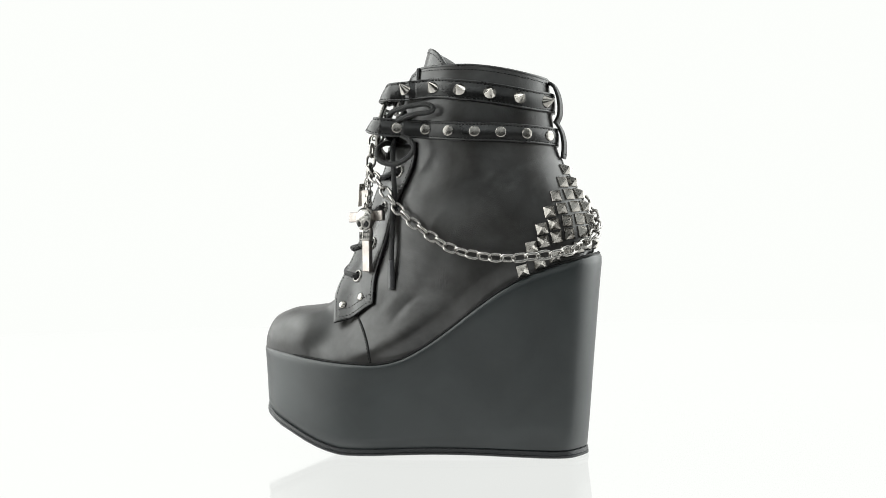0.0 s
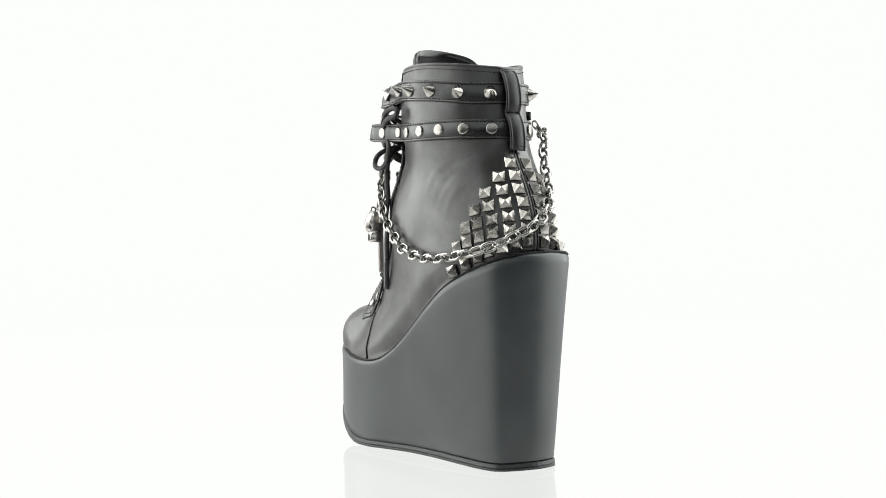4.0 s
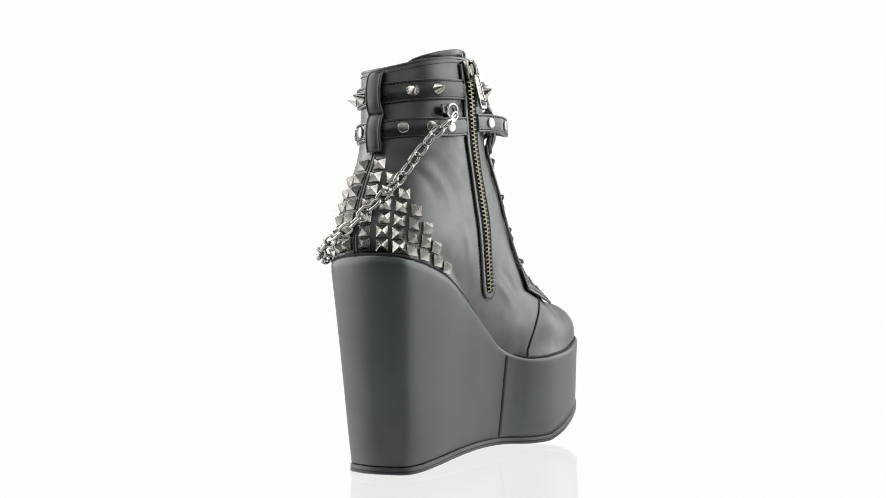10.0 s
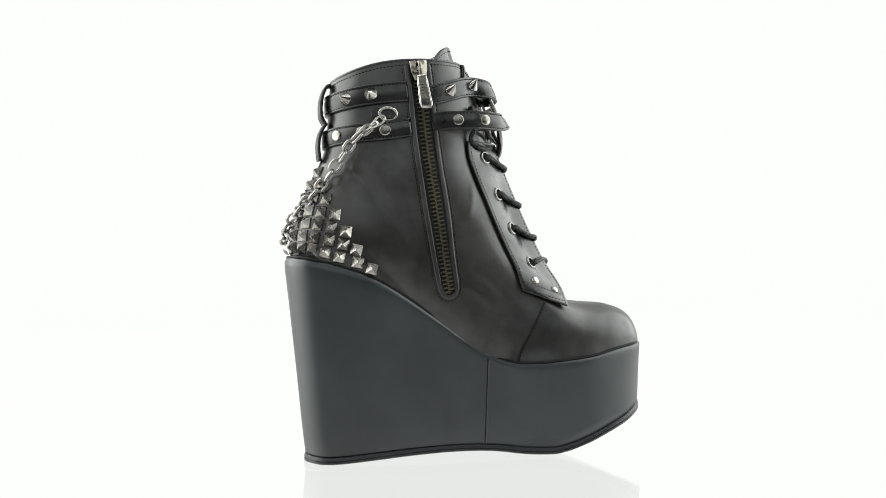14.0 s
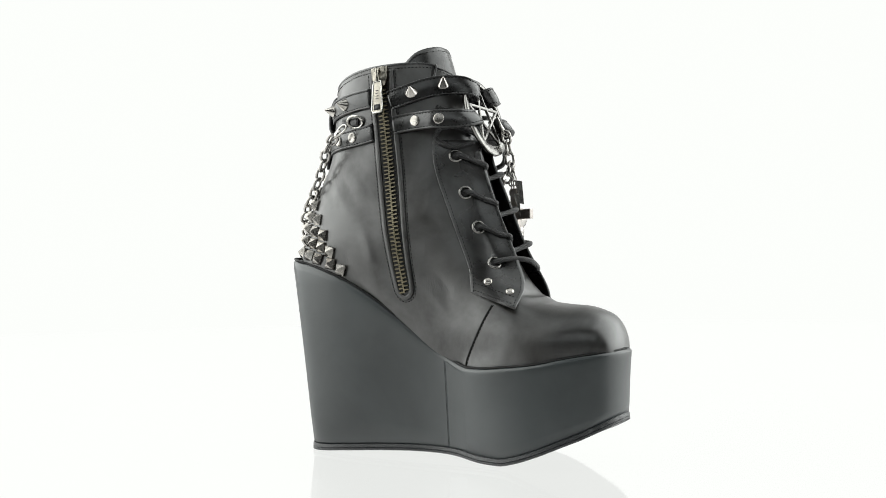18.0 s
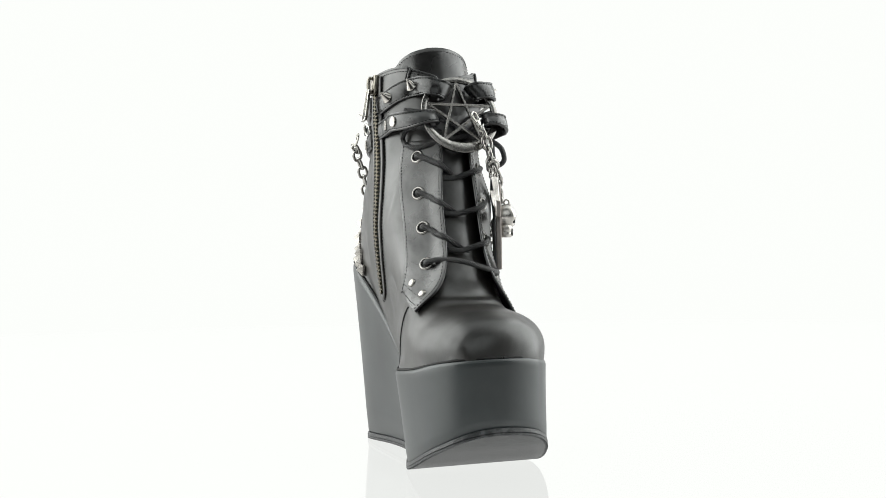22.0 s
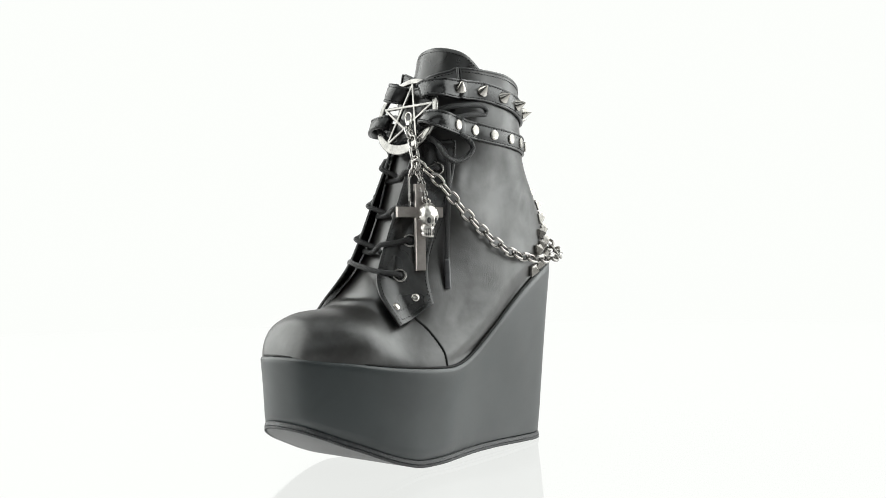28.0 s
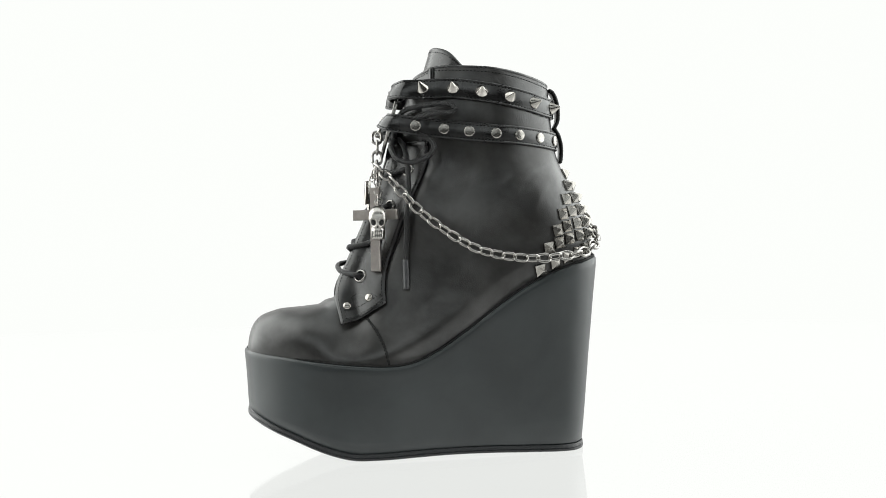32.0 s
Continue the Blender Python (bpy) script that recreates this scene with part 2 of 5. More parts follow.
def even_side(pts, n):
    """n + 1 points at even steps along a line of points."""
    run = [0.0]
    for a, b in zip(pts, pts[1:]):
        run.append(run[-1] + math.hypot(b[0] - a[0], b[1] - a[1]))
    want = np.linspace(0, run[-1], n + 1)
    return list(zip(np.interp(want, run, [p[0] for p in pts]), np.interp(want, run, [p[1] for p in pts])))


def outline(track, n, grow=0.0):
    """The outline as (x, y, side): out along the outer side from heel to toe, back along the inner one, with its curvature evened out."""
    x0, x1 = track.x[0], track.x[-1]
    xs = [x0 + (x1 - x0) * u for u in stations(200)]
    outer = even_side([(x, track(x)[0]) for x in xs], n)
    inner = even_side([(x, track(x)[1]) for x in xs], n)
    pts = np.array(outer + inner[-2:0:-1])
    for _ in range(round(13 * (n / 120) ** 2)):
        pts = (np.roll(pts, 1, 0) + 2 * pts + np.roll(pts, -1, 0)) / 4
    low, high = pts[:, 0].min(), pts[:, 0].max()
    pts[:, 0] = x0 + (pts[:, 0] - low) * (x1 - x0) / (high - low)
    if grow:
        t = np.roll(pts, -1, 0) - np.roll(pts, 1, 0)
        t /= np.linalg.norm(t, axis=1)[:, None]
        pts = pts + np.stack([-t[:, 1], t[:, 0]], 1) * grow
    return [(float(x), float(y), 0 if i <= n else 1) for i, (x, y) in enumerate(pts)]


def two_sided(track, x, y, mid=-8.0, band=9.0):
    """A height that differs between the outer and the inner side, blended across the ends."""
    o, i = track(x)
    return i + (o - i) * ease((y - mid) / band * 0.5 + 0.5)


def wedge():
    n = 120
    top, bot = outline(TOP, n), outline(BOTTOM, n)
    rings = []
    for k, (h, grow) in enumerate([(0.0, -1.2), (0.012, 0), (0.15, 0.2), (0.3, 0.1), (0.45, 0), (0.6, 0), (0.75, 0), (0.88, 0.1), (0.95, 0.2), (0.985, -0.2), (1.0, -1.6), (0.992, -6.0), (0.96, -12.0)]):
        a, b = outline(BOTTOM, n, grow), outline(TOP, n, grow)
        ring = []
        for (bx, by, s), (tx, ty, _), (tx0, ty0, _), (bx0, by0, _) in zip(a, b, top, bot):
            z0 = two_sided(TREAD, bx0, by0) + 3.9
            z1 = two_sided(FEATHER, tx0, ty0)
            ring.append((bx + (tx - bx) * h, by + (ty - by) * h, z0 + (z1 - z0) * h))
        rings.append(ring)
    bm = bmesh.new()
    loft(bm, rings, cap0=True, cap1=True)
    return part("wedge_platform", bm, WEDGE, boot, "matte black leather-wrapped wedge platform")


def outsole(parent):
    n = 320
    base = outline(BOTTOM, n)
    rings = []
    for z, grow, tooth in [(4.5, -1.4, 0), (4.4, 0.0, 0), (4.1, 0.5, 0), (2.2, 0.8, 0), (1.8, 0.4, 0), (1.5, 0.8, 0), (0.0, 0.8, 1), (0.0, -1.0, 0)]:
        ring = []
        for i, ((x, y, _), (x0, y0, _)) in enumerate(zip(outline(BOTTOM, n, grow), base)):
            ring.append((x, y, two_sided(TREAD, x0, y0) + z + (0.8 * (i % 2) if tooth else 0)))
        rings.append(ring)
    bm = bmesh.new()
    loft(bm, rings, cap0=True, cap1=True)
    return part("outsole", bm, RUBBER, parent, "thin black rubber outsole with a toothed edge", False)


WEDGE_PART = wedge()
outsole(WEDGE_PART)

# the upper: sections that fan from the toe round to the collar
# station, front/top point x z, back/bottom point x z, outer y, inner y, power
FAN = Track(
    (0.0, 129.6, 71, 129.2, 60, -7, -21, 2.0),
    (0.4, 127.8, 81.0, 126, 56, 4.6, -29.5, 2.0),
    (1.0, 122.8, 90.0, 119, 53, 13.0, -36.5, 2.1),
    (1.8, 111.2, 95.5, 107.2, 50, 21.4, -43, 2.15),
    (2.8, 96.7, 97.5, 93.2, 48, 28.4, -47, 2.15),
    (3.8, 83, 99.0, 76, 46, 33.2, -49.5, 2.1),
    (4.6, 72, 103, 60, 45, 38, -50, 2.1),
    (5.4, 62, 115, 40, 46, 41.5, -45.5, 2.1),
    (6.2, 53, 133, 12, 54, 40.5, -40.5, 2.15),
    (7.0, 46.5, 149, -18, 72, 37.5, -39.5, 2.2),
    (7.8, 41, 165, -47, 96, 35.5, -40.3, 2.3),
    (8.6, 37, 178, -74, 110, 34.5, -41.3, 2.4),
    (9.2, 34.5, 187, -94, 117, 32, -40.3, 2.4),
    (9.8, 32.5, 194, -102, 129, 31.5, -39.8, 2.35),
    (10.5, 30.5, 202, -100.5, 148, 30.5, -39, 2.1),
    (11.2, 29, 209, -93.5, 168, 30.5, -38, 2.05),
    (11.9, 27.5, 216, -82.5, 185, 31.5, -37, 2.1),
    (12.5, 26, 222, -78, 197, 32.5, -37, 2.1),
    (13.2, 24, 230, -76, 212, 33, -37, 2.1),
    (13.9, 22, 238, -75, 227, 33, -36.5, 2.1),
    (14.6, 19.5, 245.5, -73.5, 242.5, 32.5, -35.5, 2.1),
)


def fan_point(s, a, inset=0.0):
    fx, fz, bx, bz, yo, yi, power = FAN(s)
    c, w = math.cos(a), math.sin(a)
    e = 2 / power
    c0, w0 = c, w
    low = e * (1 - 0.62 * min(1, max(0, (9.6 - s) / 1.6)) * min(1, s / 1.2)) if c < 0 else e
    if c < 0 and w > 0:
        # the back outer quarter of the shaft is rounder
        low *= 1 + 0.26 * ease((s - 10.2) / 1.6)
        e *= 1 + 0.26 * ease((s - 10.2) / 1.6)
    c, w = math.copysign(abs(c) ** e, c), math.copysign(abs(w) ** low, w)
    # over the instep the outer flank falls away in a hollow slope, the inner one stands fuller
    k = ease((s - 3.4) / 1.4) * ease((8.4 - s) / 1.7)
    if k > 0 and w > 0 and c > -0.6:
        w += k * ((1 - 0.52 * min(1, (c + 0.6) / 1.3) ** 0.9) * math.sqrt(1 - max(0, c) ** 6) - w)
    elif k > 0 and w < 0 and c > 0:
        w += k * (-((1 - c**2.7) ** 0.39) - w)
    mx, mz, hx, hz = (fx + bx) / 2, (fz + bz) / 2, (fx - bx) / 2, (fz - bz) / 2
    q = max(math.hypot(hx, hz), 1e-6)
    k = (q - inset) / q
    y = (yo + yi) / 2 + ((yo - yi) / 2 - inset) * w
    grow = max(0, (s - 12.0) / 2.6) ** 1.5
    turn = math.remainder(a, 2 * math.pi)
    rise = grow * (5.3 * abs(w) ** 2 * (1.0 if w > 0 else 1.6) + (3.0 if turn > 0 else 3.4) * math.exp(-(((abs(turn) - 0.72) / 0.5) ** 2)))
    dip = max(0, (s - 12.6) / 2.0) * 6.0 * math.exp(-((turn / 0.17) ** 4)) + grow * 1.2 * ease((0.72 - abs(turn)) / 0.06)
    return (mx + hx * c * k, y, mz + hz * c * k + rise - dip)


# flex creases on the flanks: x z at both ends, side, height (a ridge) or depth, half width
CREASES = (
    (-69, 186, -48, 156, -1, 0.5, 2.2), (-62, 188, -40, 160, -1, -0.42, 2.0), (-75, 182, -60, 160, -1, -0.4, 2.0), (-55, 190, -34, 168, -1, 0.35, 2.0),
    (-40, 150, -30, 122, -1, 0.45, 3.0), (8, 120, 28, 104, -1, -0.5, 2.6), (2, 112, 24, 93, -1, 0.5, 3.0), (12, 178, 6, 150, -1, 0.35, 2.2),
    (-58, 188, -34, 168, 1, 0.5, 2.6), (-62, 180, -44, 158, 1, -0.5, 2.4), (-70, 176, -55, 150, 1, 0.4, 2.4), (-5, 192, 6, 170, 1, -0.3, 2.6),
    (4, 188, 12, 166, 1, 0.3, 2.4), (14, 108, 34, 88, 1, 0.35, 3.0), (6, 104, 26, 84, 1, -0.5, 2.6), (-14, 160, -2, 140, 1, 0.35, 2.6),
)
# where the lacing draws the leather in: x y z along each row of eyelets, depth
DRAWN_IN = ((((26, 21, 190), (36, 18, 163), (46, 17, 141), (57, 17.5, 118), (60, 22, 98)), 3.6), (((23, -27, 193), (32, -30, 170), (42, -32, 147), (54, -33, 126)), 1.9))


def finer(grid):
    """Twice as many points both ways, on smooth curves through the old ones."""
    n = grid.shape[0]
    wide = np.concatenate([grid[:1] * 2 - grid[1:2], grid, grid[-1:] * 2 - grid[-2:-1]])
    out = np.empty((2 * n - 1, *grid.shape[1:]))
    out[::2] = grid
    out[1::2] = (9 * (wide[1:n] + wide[2 : n + 1]) - wide[: n - 1] - wide[3 : n + 2]) / 16
    both = np.empty((out.shape[0], out.shape[1] * 2, 3))
    both[:, ::2] = out
    both[:, 1::2] = (9 * (out + np.roll(out, -1, 1)) - np.roll(out, 1, 1) - np.roll(out, -2, 1)) / 16
    return both


def creased(grid):
    """Press the flex folds, the creases and the pull of the lacing into the skin."""
    du = np.roll(grid, -1, 1) - np.roll(grid, 1, 1)
    dv = np.gradient(grid, axis=0)
    n = np.cross(du, dv)
    n /= np.maximum(np.linalg.norm(n, axis=2), 1e-9)[:, :, None]
    mid = grid.mean(axis=1, keepdims=True)
    n[np.einsum("ijk,ijk->ij", n, grid - mid) < 0] *= -1
    push = np.zeros(grid.shape[:2])
    for x0, z0, x1, z1, side, high, half in CREASES:
        dx, dz = x1 - x0, z1 - z0
        q = dx * dx + dz * dz
        along = ((grid[:, :, 0] - x0) * dx + (grid[:, :, 2] - z0) * dz) / q
        bow = 2.2 * np.sin(np.pi * np.clip(along, 0, 1))
        off = ((grid[:, :, 0] - x0) * dz - (grid[:, :, 2] - z0) * dx) / math.sqrt(q) + bow
        fade = np.clip(np.sin(np.pi * np.clip(along, 0, 1)), 0, 1) ** 0.7
        push += high * fade * np.exp(-((off / half) ** 2)) * ((grid[:, :, 1] + 5) * side > 0)
    # folds across the vamp below the lacing
    for x, high, half in ((83, -0.5, 3.0), (77.5, 0.55, 2.4), (73, -0.8, 2.2)):
        top = np.clip((grid[:, :, 2] - 88) / 8, 0, 1) * np.clip(1 - np.abs(grid[:, :, 1] + 9) / 30, 0, 1)
        push += high * top * np.exp(-(((grid[:, :, 0] - x + 0.012 * (grid[:, :, 1] + 9) ** 2) / half) ** 2))
    for line, depth in DRAWN_IN:
        near = np.full(grid.shape[:2], 1e9)
        for a, b in zip(line, line[1:]):
            a, b = np.array(a, float), np.array(b, float)
            t = np.clip(((grid - a) @ (b - a)) / ((b - a) @ (b - a)), 0, 1)
            near = np.minimum(near, np.linalg.norm(grid - a - t[:, :, None] * (b - a), axis=2))
        push -= depth * np.exp(-((near / 15.0) ** 2))
    return grid + n * push[:, :, None]


def upper():
    ns, na = 96, 120
    smax = FAN.x[-1]
    rings = [[fan_point(smax * j / ns, 2 * math.pi * i / na) for i in range(na)] for j in range(ns + 1)]
    grid = np.array(rings)
    for _ in range(14):
        soft = grid.copy()
        soft[1:-1] = (grid[:-2] + 2 * grid[1:-1] + grid[2:]) / 4
        keep = np.clip((np.arange(ns + 1) - 18) / 10, 0, 1) * np.clip((ns - 6 - np.arange(ns + 1)) / 8, 0, 1)
        grid += (soft - grid) * keep[:, None, None]
    for _ in range(26):
        soft = (np.roll(grid, 1, 1) + 2 * grid + np.roll(grid, -1, 1)) / 4
        soft[1:-1] = (soft[1:-1] * 2 + (grid[:-2] + 2 * grid[1:-1] + grid[2:]) / 2) / 4
        keep = np.clip((np.arange(ns + 1) - 16) / 8, 0, 1) * np.clip((56 - np.arange(ns + 1)) / 14, 0, 1)
        grid += (soft - grid) * keep[:, None, None]
    # the lasted edge: the upper swells out to the top of the wedge
    for p in grid.reshape(-1, 3):
        if -97 < p[0] < 118:
            side = 0 if p[1] > -6 else 1
            sign = 1 - 2 * side
            rise = p[2] - FEATHER(p[0])[side]
            gap = sign * (TOP(p[0])[side] - p[1]) - 2.6
            if 0 < gap < 9 and rise > -12:
                p[1] += sign * gap * (1 if rise < 0 else math.exp(-((rise / 8.0) ** 2)))
    grid = creased(finer(grid))
    rings = [[tuple(map(float, p)) for p in r] for r in grid]
    bm = bmesh.new()
    loft(bm, rings, cap0=True)
    ob = part("upper", bm, UPPER, boot, "black grained leather ankle upper")
    bm = bmesh.new()
    inner = [[fan_point(s, 2 * math.pi * i / na, d) for i in range(na)] for s, d in ((smax, 0), (smax + 0.0, 2.6), (smax - 0.8, 3.2), (smax - 2.0, 3.6), (smax - 3.2, 5), (smax - 4.6, 8))]
    inner[1] = [(x, y, z + 0.6) for x, y, z in inner[1]]
    loft(bm, inner, cap1=True)
    part("lining", bm, LINING, ob, "black inner lining")
    return ob


UPPER_PART = upper()


# ---- the skin of the upper, on which everything else lies ----
def skin_tree():
    bm = bmesh.new()
    bm.from_mesh(UPPER_PART.data)
    bm.normal_update()
    tree = bvhtree.BVHTree.FromBMesh(bm)
    bm.free()
    return tree


SKIN = skin_tree()


def V(*p):
    return Vector(p)


def outward(p, n):
    inside = Vector((max(-45, min(60, p.x)) * 0.8 - 5, -6, min(p.z, 225)))
    if p.z < 130:
        inside.z = p.z - 20
    return n if n.dot(p - inside) > 0 else -n


def skin(p):
    """The nearest place on the upper to p, and its outward normal."""
    hit, n, _, _ = SKIN.find_nearest(Vector(p) * MM)
    q = hit / MM
    return q, outward(q, n)


def side_point(x, z, side, lift=0.0):
    """The place on the outer (1) or inner (-1) flank at x, z."""
    hit, n, _, _ = SKIN.ray_cast(Vector((x, side * 150, z)) * MM, Vector((0, -side, 0)))
    if hit is None:
        q, n = skin((x, side * 36, z))
    else:
        q = hit / MM
        n = n if n.y * side > 0 else -n
    return q + n * lift, n


def clear_of_skin(p, gap):
    """p, moved out where it lies closer to the upper than gap."""
    p = Vector(p)
    q, n = skin(p)
    d = (p - q).dot(n)
    return p if d >= gap else q + n * gap


def smooth_path(pts, step):
    """Points at even steps along a Catmull-Rom curve through pts."""
    pts = [Vector(p) for p in pts]
    ext = [pts[0] * 2 - pts[1], *pts, pts[-1] * 2 - pts[-2]]
    fine = []
    for a, b, c, d in zip(ext, ext[1:], ext[2:], ext[3:]):
        for k in range(24):
            t = k / 24
            fine.append(0.5 * (2 * b + (c - a) * t + (2 * a - 5 * b + 4 * c - d) * t * t + (3 * b - a - 3 * c + d) * t**3))
    fine.append(pts[-1])
    total = [0.0]
    for a, b in zip(fine, fine[1:]):
        total.append(total[-1] + (b - a).length)
    n = max(2, round(total[-1] / step))
    out, i = [], 0
    for k in range(n + 1):
        want = total[-1] * k / n
        while i < len(total) - 2 and total[i + 1] < want:
            i += 1
        f = (want - total[i]) / max(1e-9, total[i + 1] - total[i])
        out.append(fine[i].lerp(fine[i + 1], f))
    return out


def tangents(path, closed=False):
    n = len(path)
    if closed:
        return [(path[(i + 1) % n] - path[i - 1]).normalized() for i in range(n)]
    return [(path[min(i + 1, n - 1)] - path[max(i - 1, 0)]).normalized() for i in range(n)]


def tube(bm, path, radius, segs=8, closed=False, taper=None):
    tan = tangents(path, closed)
    side = tan[0].orthogonal().normalized()
    rings = []
    for i, (p, t) in enumerate(zip(path, tan)):
        side = (side - t * side.dot(t)).normalized()
        up = t.cross(side)
        r = radius * (taper(i / (len(path) - 1)) if taper else 1)
        rings.append([p + (side * math.cos(2 * math.pi * k / segs) + up * math.sin(2 * math.pi * k / segs)) * r for k in range(segs)])
    if closed:
        rings.append(rings[0])
    loft(bm, rings, cap0=not closed, cap1=not closed)
    if closed:
        bmesh.ops.remove_doubles(bm, verts=bm.verts, dist=1e-7)


def ribbon(bm, path, normals, ups, width, thick, crown=0.0, rim=False):
    """A strip of leather along path: its back on the path, its face towards the normals."""
    rings = []
    for i, (p, n, u) in enumerate(zip(path, normals, ups)):
        w = width(i / (len(path) - 1)) if callable(width) else width
        h = w / 2
        shape = ((-h, 0), (-h - 0.05, thick * 0.55), (-h + 0.55, thick), (-h * 0.5, thick + crown * 0.8), (0, thick + crown), (h * 0.5, thick + crown * 0.8), (h - 0.55, thick), (h + 0.05, thick * 0.55), (h, 0), (0, 0))
        if rim:
            half = ((h, 0), (h + 0.12, thick * 0.5), (h - 0.15, thick * 0.98), (h - 0.7, thick + 0.16), (h - 1.2, thick * 0.86), (h - 1.75, thick * 0.86), (h * 0.45, thick + crown * 0.8))
            shape = [(-a, b) for a, b in half] + [(0, thick + crown)] + list(half[::-1]) + [(0, 0)]
        rings.append([p + u * a + n * b for a, b in shape])
    loft(bm, rings, cap0=True, cap1=True)


def stitches(path, normals, parent, dash=1.5, gap=0.85, radius=0.27, material=None):
    """A row of thread stitches along a path, each a small rounded bar half sunk in the leather."""
    bm = bmesh.new()
    pts = smooth_path(path, dash + gap)
    for a, b in zip(pts, pts[1:]):
        k = min(range(len(path)), key=lambda i: (path[i] - a).length_squared)
        n = normals[k]
        t = (b - a).normalized()
        s = n.cross(t).normalized()
        e = a + t * dash
        m = (a + e) / 2
        rings = []
        for c, r in ((a, 0.35), (a + t * 0.35, 0.95), (m + n * 0.08, 1.0), (e - t * 0.35, 0.95), (e, 0.35)):
            rings.append([c + s * radius * r * q + n * radius * r * w for q, w in ((-1, -0.6), (-0.7, 0.6), (0, 1), (0.7, 0.6), (1, -0.6))])
        loft(bm, rings, closed=False)
    return part("stitching", bm, material or THREAD, parent, "row of black stitches")


def basis(p, x, y, z):
    """A pose from a place in millimetres and three axes."""
    return Matrix(((x.x, y.x, z.x, p.x * MM), (x.y, y.y, z.y, p.y * MM), (x.z, y.z, z.z, p.z * MM), (0, 0, 0, 1)))


def on_normal(p, n, up=Vector((0, 0, 1)), spin=0.0):
    y = (up - n * up.dot(n))
    y = y.normalized() if y.length > 1e-4 else n.orthogonal().normalized()
    x = y.cross(n)
    return basis(p, x, y, n) @ Matrix.Rotation(spin, 4, "Z")


def shared(name, mesh, m, parent, label=""):
    ob = new(name, mesh)
    ob.parent = parent
    ob.matrix_basis = m
    return tagged(ob, label)


def mesh_of(name, build, mat, smooth=True):
    bm = bmesh.new()
    build(bm)
    bmesh.ops.recalc_face_normals(bm, faces=bm.faces)
    me = bpy.data.meshes.new(name)
    bm.to_mesh(me)
    bm.free()
    me.materials.append(mat)
    if smooth:
        me.shade_smooth()
    return me


def turned(bm, profile, segs=20):
    """A lathed shape about z from (radius, height) in millimetres."""
    rings = [[Vector((r * math.cos(2 * math.pi * k / segs), r * math.sin(2 * math.pi * k / segs), h)) for k in range(segs)] for r, h in profile]
    loft(bm, rings, cap0=True, cap1=True)


SPIKE = mesh_of("spike", lambda bm: turned(bm, ((4.2, -0.3), (4.2, 0.25), (4.0, 0.6), (2.2, 3.4), (0.5, 6.1), (0.22, 6.45), (0.05, 6.5)), 28), PEWTER)
RIVET = mesh_of("rivet", lambda bm: turned(bm, ((3.5, -0.4), (3.5, 0.45), (3.38, 0.78), (3.1, 0.98), (2.7, 1.07), (1.4, 1.22), (0.1, 1.27)), 24), STUD)
SMALL_RIVET = mesh_of("rivet", lambda bm: turned(bm, ((2.7, -0.4), (2.7, 0.3), (2.4, 0.75), (1.7, 1.1), (0.8, 1.25), (0.1, 1.3)), 20), PEWTER)


def eyelet_shape(bm):
    prof = ((3.0, -0.6), (2.9, 0.2), (3.02, 0.75), (3.5, 1.05), (4.15, 0.85), (4.6, 0.3), (4.65, -0.3))
    rings = [[Vector((r * math.cos(2 * math.pi * k / 24), r * math.sin(2 * math.pi * k / 24), h)) for k in range(24)] for r, h in prof]
    loft(bm, rings)


EYELET = mesh_of("eyelet", eyelet_shape, STEEL)
# a black disc for the shade inside an eyelet
HOLE = mesh_of("eyelet_hole_shade", lambda bm: turned(bm, ((3.05, -0.3), (3.05, 0.12), (0.1, 0.12)), 18), CAVITY_SHADE)


def pyramid_shape(bm):
    a = 3.6
    rings = [[Vector((sx * r, sy * r, h)) for sx, sy in ((1, 1), (-1, 1), (-1, -1), (1, -1))] for r, h in ((a, -0.8), (a, 0.45), (a - 0.2, 0.7), (0.3, 3.95), (0.1, 4.05))]
    loft(bm, rings, cap0=True, cap1=True)


PYRAMID = mesh_of("pyramid_stud", pyramid_shape, STUD, False)

# ---- seams on the upper and the wedge ----


def seam(name, pts, side, radius, parent, label, lift=0.0, mat=None):
    """A fine raised or sunk line along the flank through (x, z) points."""
    path = []
    for p in smooth_path([V(x, 0, z) for x, z in pts], 1.5):
        q, n = side_point(p.x, p.z, side, lift)
        path.append(q)
    bm = bmesh.new()
    tube(bm, path, radius, 6)
    return part(name, bm, mat or SEAM, parent, label)


seam("toe_seam", ((51.5, 91), (45.5, 83), (40, 72), (37.5, 61)), 1, 0.75, UPPER_PART, "stitched seam behind the toe cap")
seam("toe_seam", ((56, 98), (50.5, 88), (44, 76), (39, 66), (37.5, 60)), -1, 0.65, UPPER_PART, "stitched seam behind the toe cap")
seam("quarter_seam", ((13, 205), (15, 190), (22, 165), (29, 145), (36, 128)), 1, 0.4, UPPER_PART, "fine seam along the quarter")




def collar_step():
    """The front end of the collar laps over the side piece in a short upright step."""
    for y, back in ((-20.4, -0.9), (22.5, 0.9)):
        pts = [skin((5.0 - 0.06 * k, y - 0.03 * k, 253.3 - k)) for k in range(14)]
        bm = bmesh.new()
        tube(bm, [q + n * 0.35 for q, n in pts], 0.8, 6)
        part("collar_seam", bm, SEAM, UPPER_PART, "short upright seam in the collar")
        bm = bmesh.new()
        tube(bm, [q + n * 0.4 + V(1.3, -back, 0) for q, n in pts], 0.95, 8)
        part("collar_fold", bm, STRAP, UPPER_PART, "folded end of the front collar piece")


collar_step()


